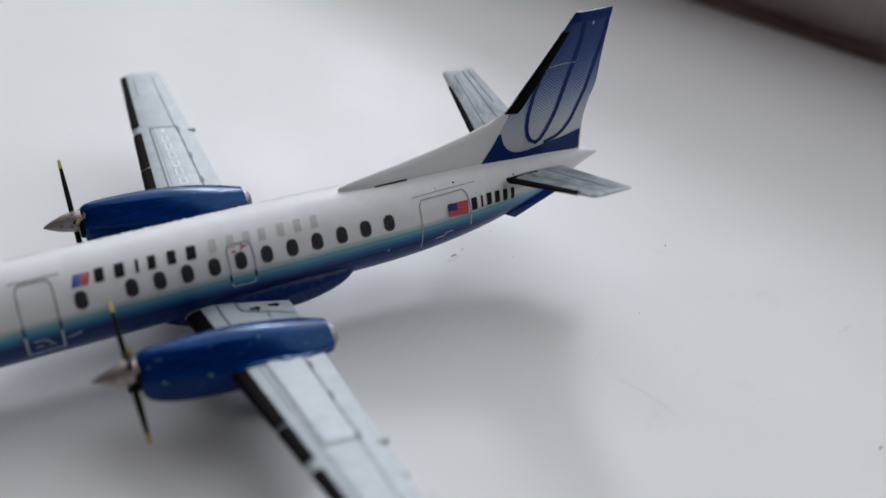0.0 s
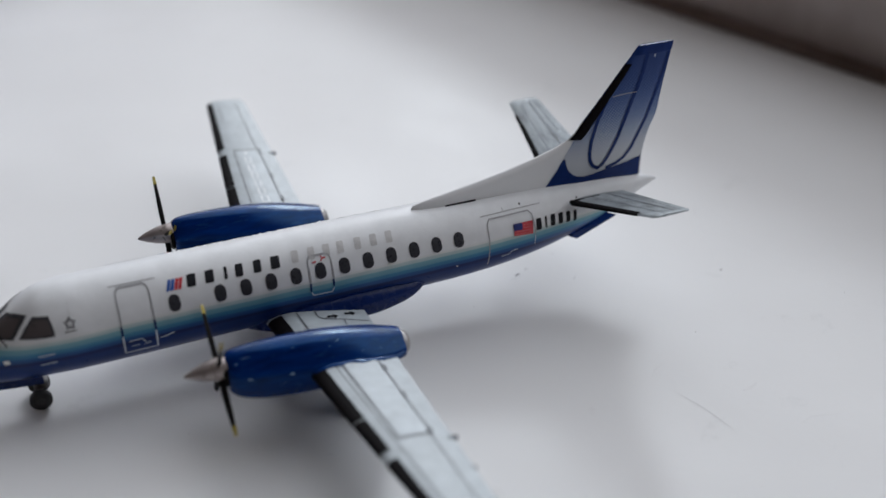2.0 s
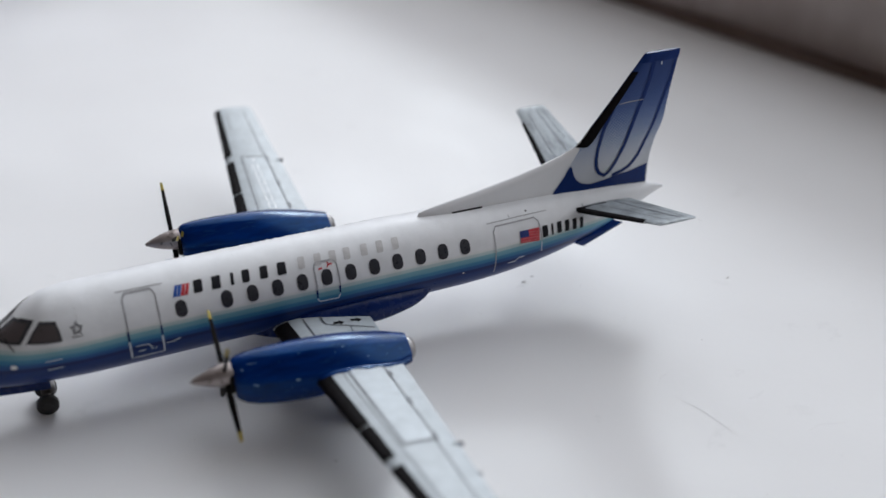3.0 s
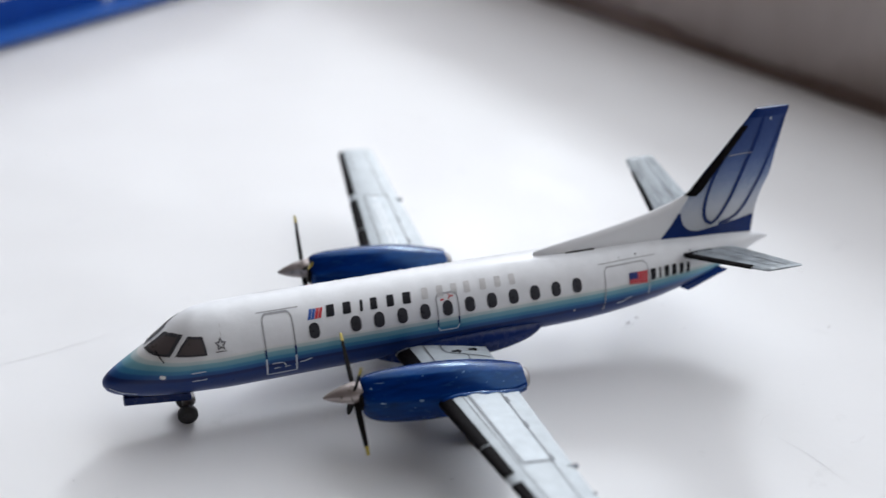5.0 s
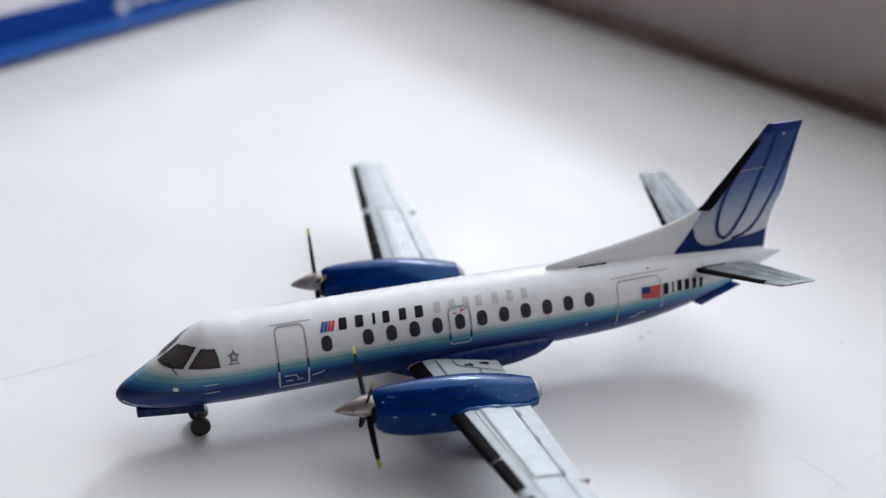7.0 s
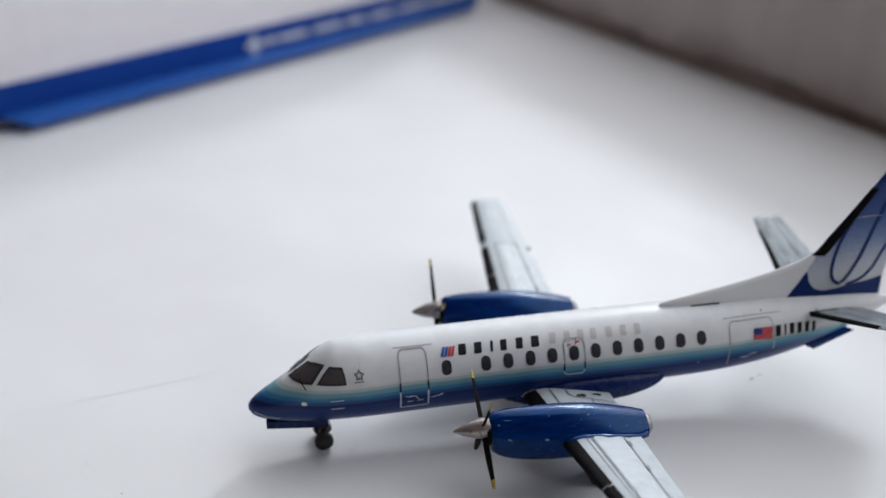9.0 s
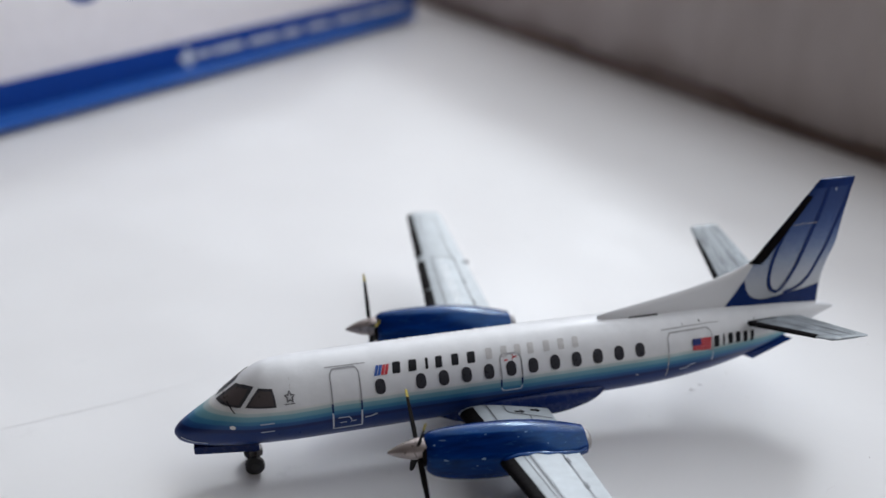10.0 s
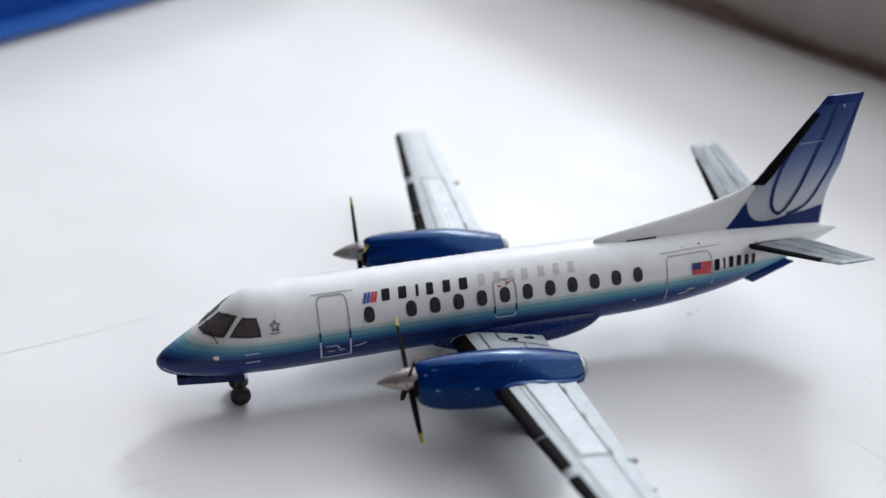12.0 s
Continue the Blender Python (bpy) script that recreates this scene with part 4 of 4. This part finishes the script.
# landing gear
def wheel(parent, x, y, r, w):
    bm = lathe([(-w / 2, r * 0.40), (-w / 2, r * 0.80), (-w * 0.3, r), (w * 0.3, r), (w / 2, r * 0.80), (w / 2, r * 0.40)], False, 20)
    bmesh.ops.translate(bm, vec=(x, y, r), verts=bm.verts)
    tyre = part("wheel", bm, RUBBER, parent)
    bm = lathe([(-w / 2 - 0.015, r * 0.1), (-w / 2 - 0.015, r * 0.42), (w / 2 + 0.015, r * 0.42), (w / 2 + 0.015, r * 0.1)], False, 14)
    bmesh.ops.translate(bm, vec=(x, y, r), verts=bm.verts)
    part("hub", bm, HUB, tyre)


gear = new("nose_gear")
gear.parent = plane
for y in (-0.36, 0.36):
    wheel(gear, 2.03, y, 0.27, 0.22)
part("strut", slab(1.92, 2.12, -0.09, 0.09, 0.25, 1.0, 0.03), GEAR, gear)
part("axle", slab(1.97, 2.09, -0.40, 0.40, 0.21, 0.33, 0.02), GEAR, gear)
part("brace", slab(2.08, 2.28, -0.16, 0.16, 0.42, 0.62, 0.05), GEAR, gear)
plate = slab(0.45, 2.2, -0.30, 0.30, 0.86, 1.10, 0.03)
for v in plate.verts:
    v.co.z -= 0.11 * (v.co.x - 0.45)
part("gear_door", plate, NAVY_PAINT, gear, "dark navy gear door plate")
for side in (-1, 1):
    gear = new("main_gear")
    gear.parent = plane
    for y in (-0.26, 0.26):
        wheel(gear, 9.32, side * NAC_Y + y, 0.40, 0.28)
    part("strut", slab(9.22, 9.42, side * NAC_Y - 0.1, side * NAC_Y + 0.1, 0.3, 1.5, 0.03), GEAR, gear)

# ---- the box that the model came in ----
BOX_U = Vector((0.805, 0.593, 0)).normalized()
BOX_D = Vector((-0.593, 0.805, 0)).normalized()
box = new("product_box")
tagged(box, "white card model box with a blue foot band on the sill", "box")
box.matrix_world = Matrix.Translation((-11.7 * K, 32.5 * K, 0)) @ Matrix(((BOX_U.x, BOX_D.x, 0, 0), (BOX_U.y, BOX_D.y, 0, 0), (0, 0, 1, 0), (0, 0, 0, 1)))
part("carton", slab(-18.0, 38.1, 0.0, 15.0, 0.72, 16.0, 0.2), CARD_WHITE, box)
part("carton_foot", slab(-17.6, 37.7, 1.1, 14.6, 0.0, 0.74), CARD_WHITE, box)
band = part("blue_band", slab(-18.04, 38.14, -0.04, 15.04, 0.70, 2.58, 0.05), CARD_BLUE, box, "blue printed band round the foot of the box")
# the tuck flap bulges forward under the front and ends in a slanting cut
lip = bmesh.new()
loops = []
for k, u in enumerate(np.linspace(0.0, 37.6, 24)):
    g = max(0.05, 1.15 * (1 - u / 40))
    cut = 1.1 if k == 0 else 0.0
    loops.append([(u - cut, 0.02, 0.95), (u - cut * 0.7, -0.30 - 0.35 * g, 0.80), (u - cut * 0.2, -0.50 - g, 0.58), (u, -0.50 - g, 0.42), (u, -0.40 - g, 0.42),
                  (u - cut * 0.2, -0.38 - g, 0.56), (u - cut * 0.7, 0.02, 0.76), (u - cut, 0.12, 0.95)])
rings(lip, loops)
part("bottom_flap", lip, CARD_BLUE_LIT, box, "blue tuck flap bulging at the foot of the box")
# a line of unreadable small print beside a little white mark
PRINT_RUNS = ((17.0, 17.9), (18.2, 20.6), (21.2, 23.7), (24.2, 25.9), (26.5, 28.7), (29.3, 32.2), (32.5, 36.9))
for u0, u1 in PRINT_RUNS:
    part("printed_bar", slab(u0, u1, -0.075, -0.04, 1.36, 1.72), CARD_PRINT, band)
part("printed_mark", slab(15.9, 16.35, -0.08, -0.04, 0.85, 2.1, 0.01), CARD_PRINT, band)
part("printed_mark", slab(15.5, 16.8, -0.08, -0.04, 1.3, 1.65, 0.01), CARD_PRINT, band)
# the feet of large blue shapes printed on the face
arc = bmesh.new()
rows = []
for w in np.linspace(math.pi, 2 * math.pi, 17):
    rows.append([(9.55 + r * math.cos(w), y, 7.3 + r * math.sin(w)) for r, y in ((1.35, -0.03), (1.35, 0.03), (0.62, 0.03), (0.62, -0.03))])
rings(arc, rows)
part("printed_shape", arc, CARD_BLUE, box)
for u0, u1 in ((8.2, 8.93), (10.17, 10.9)):
    part("printed_shape", slab(u0, u1, -0.03, 0.03, 7.28, 9.0), CARD_BLUE, box)
for u0, u1 in ((12.3, 13.0), (14.5, 15.2), (17.0, 17.7)):
    part("printed_shape", slab(u0, u1, -0.03, 0.03, 5.95, 9.0), CARD_BLUE, box)

# ---- dust, flecks and faint scuffs on the sill ----
FLECK = painted("grey_dust", (0.58, 0.55, 0.55), 0.8)
SCUFF = painted("grey_scuff", (0.775, 0.77, 0.775), 0.40, 0.0, 0.03, 1.5, 0.2, spec=0.15)
dust = bmesh.new()
rng = random.Random(4)


def fleck(x, y, size, bits=3):
    """A crumb of a few flattened lumps."""
    for _ in range(bits):
        cx, cy, r = x + rng.uniform(-1, 1) * size, y + rng.uniform(-1, 1) * size * 0.5, size * rng.uniform(0.25, 0.6)
        rim = [dust.verts.new((cx + r * rng.uniform(0.7, 1.3) * math.cos(a), cy + r * rng.uniform(0.4, 0.9) * math.sin(a), 0.004)) for a in np.linspace(0, 2 * math.pi, 8)[:-1]]
        top = dust.verts.new((cx, cy, 0.02 + r * 0.35))
        for k in range(7):
            dust.faces.new((rim[k], rim[(k + 1) % 7], top))


for x, y, size in ((21.02, -10.5, 0.13), (21.5, -1.65, 0.11), (15.7, 0.5, 0.10),
                   (8.14, -4.76, 0.06), (-3.59, -1.25, 0.05), (16.1, 0.68, 0.07), (-1.0, -1.88, 0.03), (22.83, 1.64, 0.06), (17.2, -0.34, 0.05)):
    fleck(x, y, size * 0.6, 4)
for _ in range(70):
    fleck(rng.uniform(-8, 30), rng.uniform(-12, 30), rng.uniform(0.015, 0.04), 1)
bmesh.ops.scale(dust, vec=(K, K, K), verts=dust.verts)
tagged(link_mesh("sill_dust", dust, FLECK, False), "fine grey dust and crumbs lying on the white sill", "dust", kind="stuff")
scuffs = bmesh.new()


def scuff(points, width):
    rows = []
    for i, q in enumerate(points):
        a, b = Vector(points[max(i - 1, 0)]), Vector(points[min(i + 1, len(points) - 1)])
        d = (b - a).normalized()
        w = width * (0.3 if i in (0, len(points) - 1) else 1) / 2
        rows.append([scuffs.verts.new((q[0] - d.y * w, q[1] + d.x * w, 0.006 + 0.0005 * len(scuffs.faces) / 40)), scuffs.verts.new((q[0] + d.y * w, q[1] - d.x * w, 0.006 + 0.0005 * len(scuffs.faces) / 40))])
    for a, b in zip(rows, rows[1:]):
        scuffs.faces.new((a[0], a[1], b[1], b[0]))


scuff([(-6.0, 3.4), (-4.95, 3.78), (-3.2, 4.1), (-1.73, 4.38), (0.2, 4.9), (1.4, 5.3)], 0.08)
scuff([(-1.1, -3.05), (-0.6, -2.9), (0.1, -2.85)], 0.16)
scuff([(16.9, -5.8), (17.25, -6.6), (17.4, -7.2), (17.5, -7.8)], 0.022)
scuff([(16.7, -5.3), (17.0, -5.0), (17.3, -4.9)], 0.04)
scuff([(20.3, -8.3), (19.6, -8.1), (19.2, -8.2)], 0.03)
for x, y in ((18.87, -6.6), (23.45, -6.9), (15.6, 0.35)):
    for k in range(3):
        a = 0.7 * k
        scuff([(x - 0.26 + 0.1 * k, y + 0.08 * math.cos(a) - 0.1), (x + 0.05 * k, y + 0.05 * math.sin(a)), (x + 0.3 - 0.06 * k, y - 0.06 * k + 0.12)], 0.11 - 0.02 * k)
bmesh.ops.scale(scuffs, vec=(K, K, K), verts=scuffs.verts)
tagged(link_mesh("sill_scuffs", scuffs, SCUFF, False), "faint grey hairline scuffs in the white sill paint", "scuffs", kind="stuff")
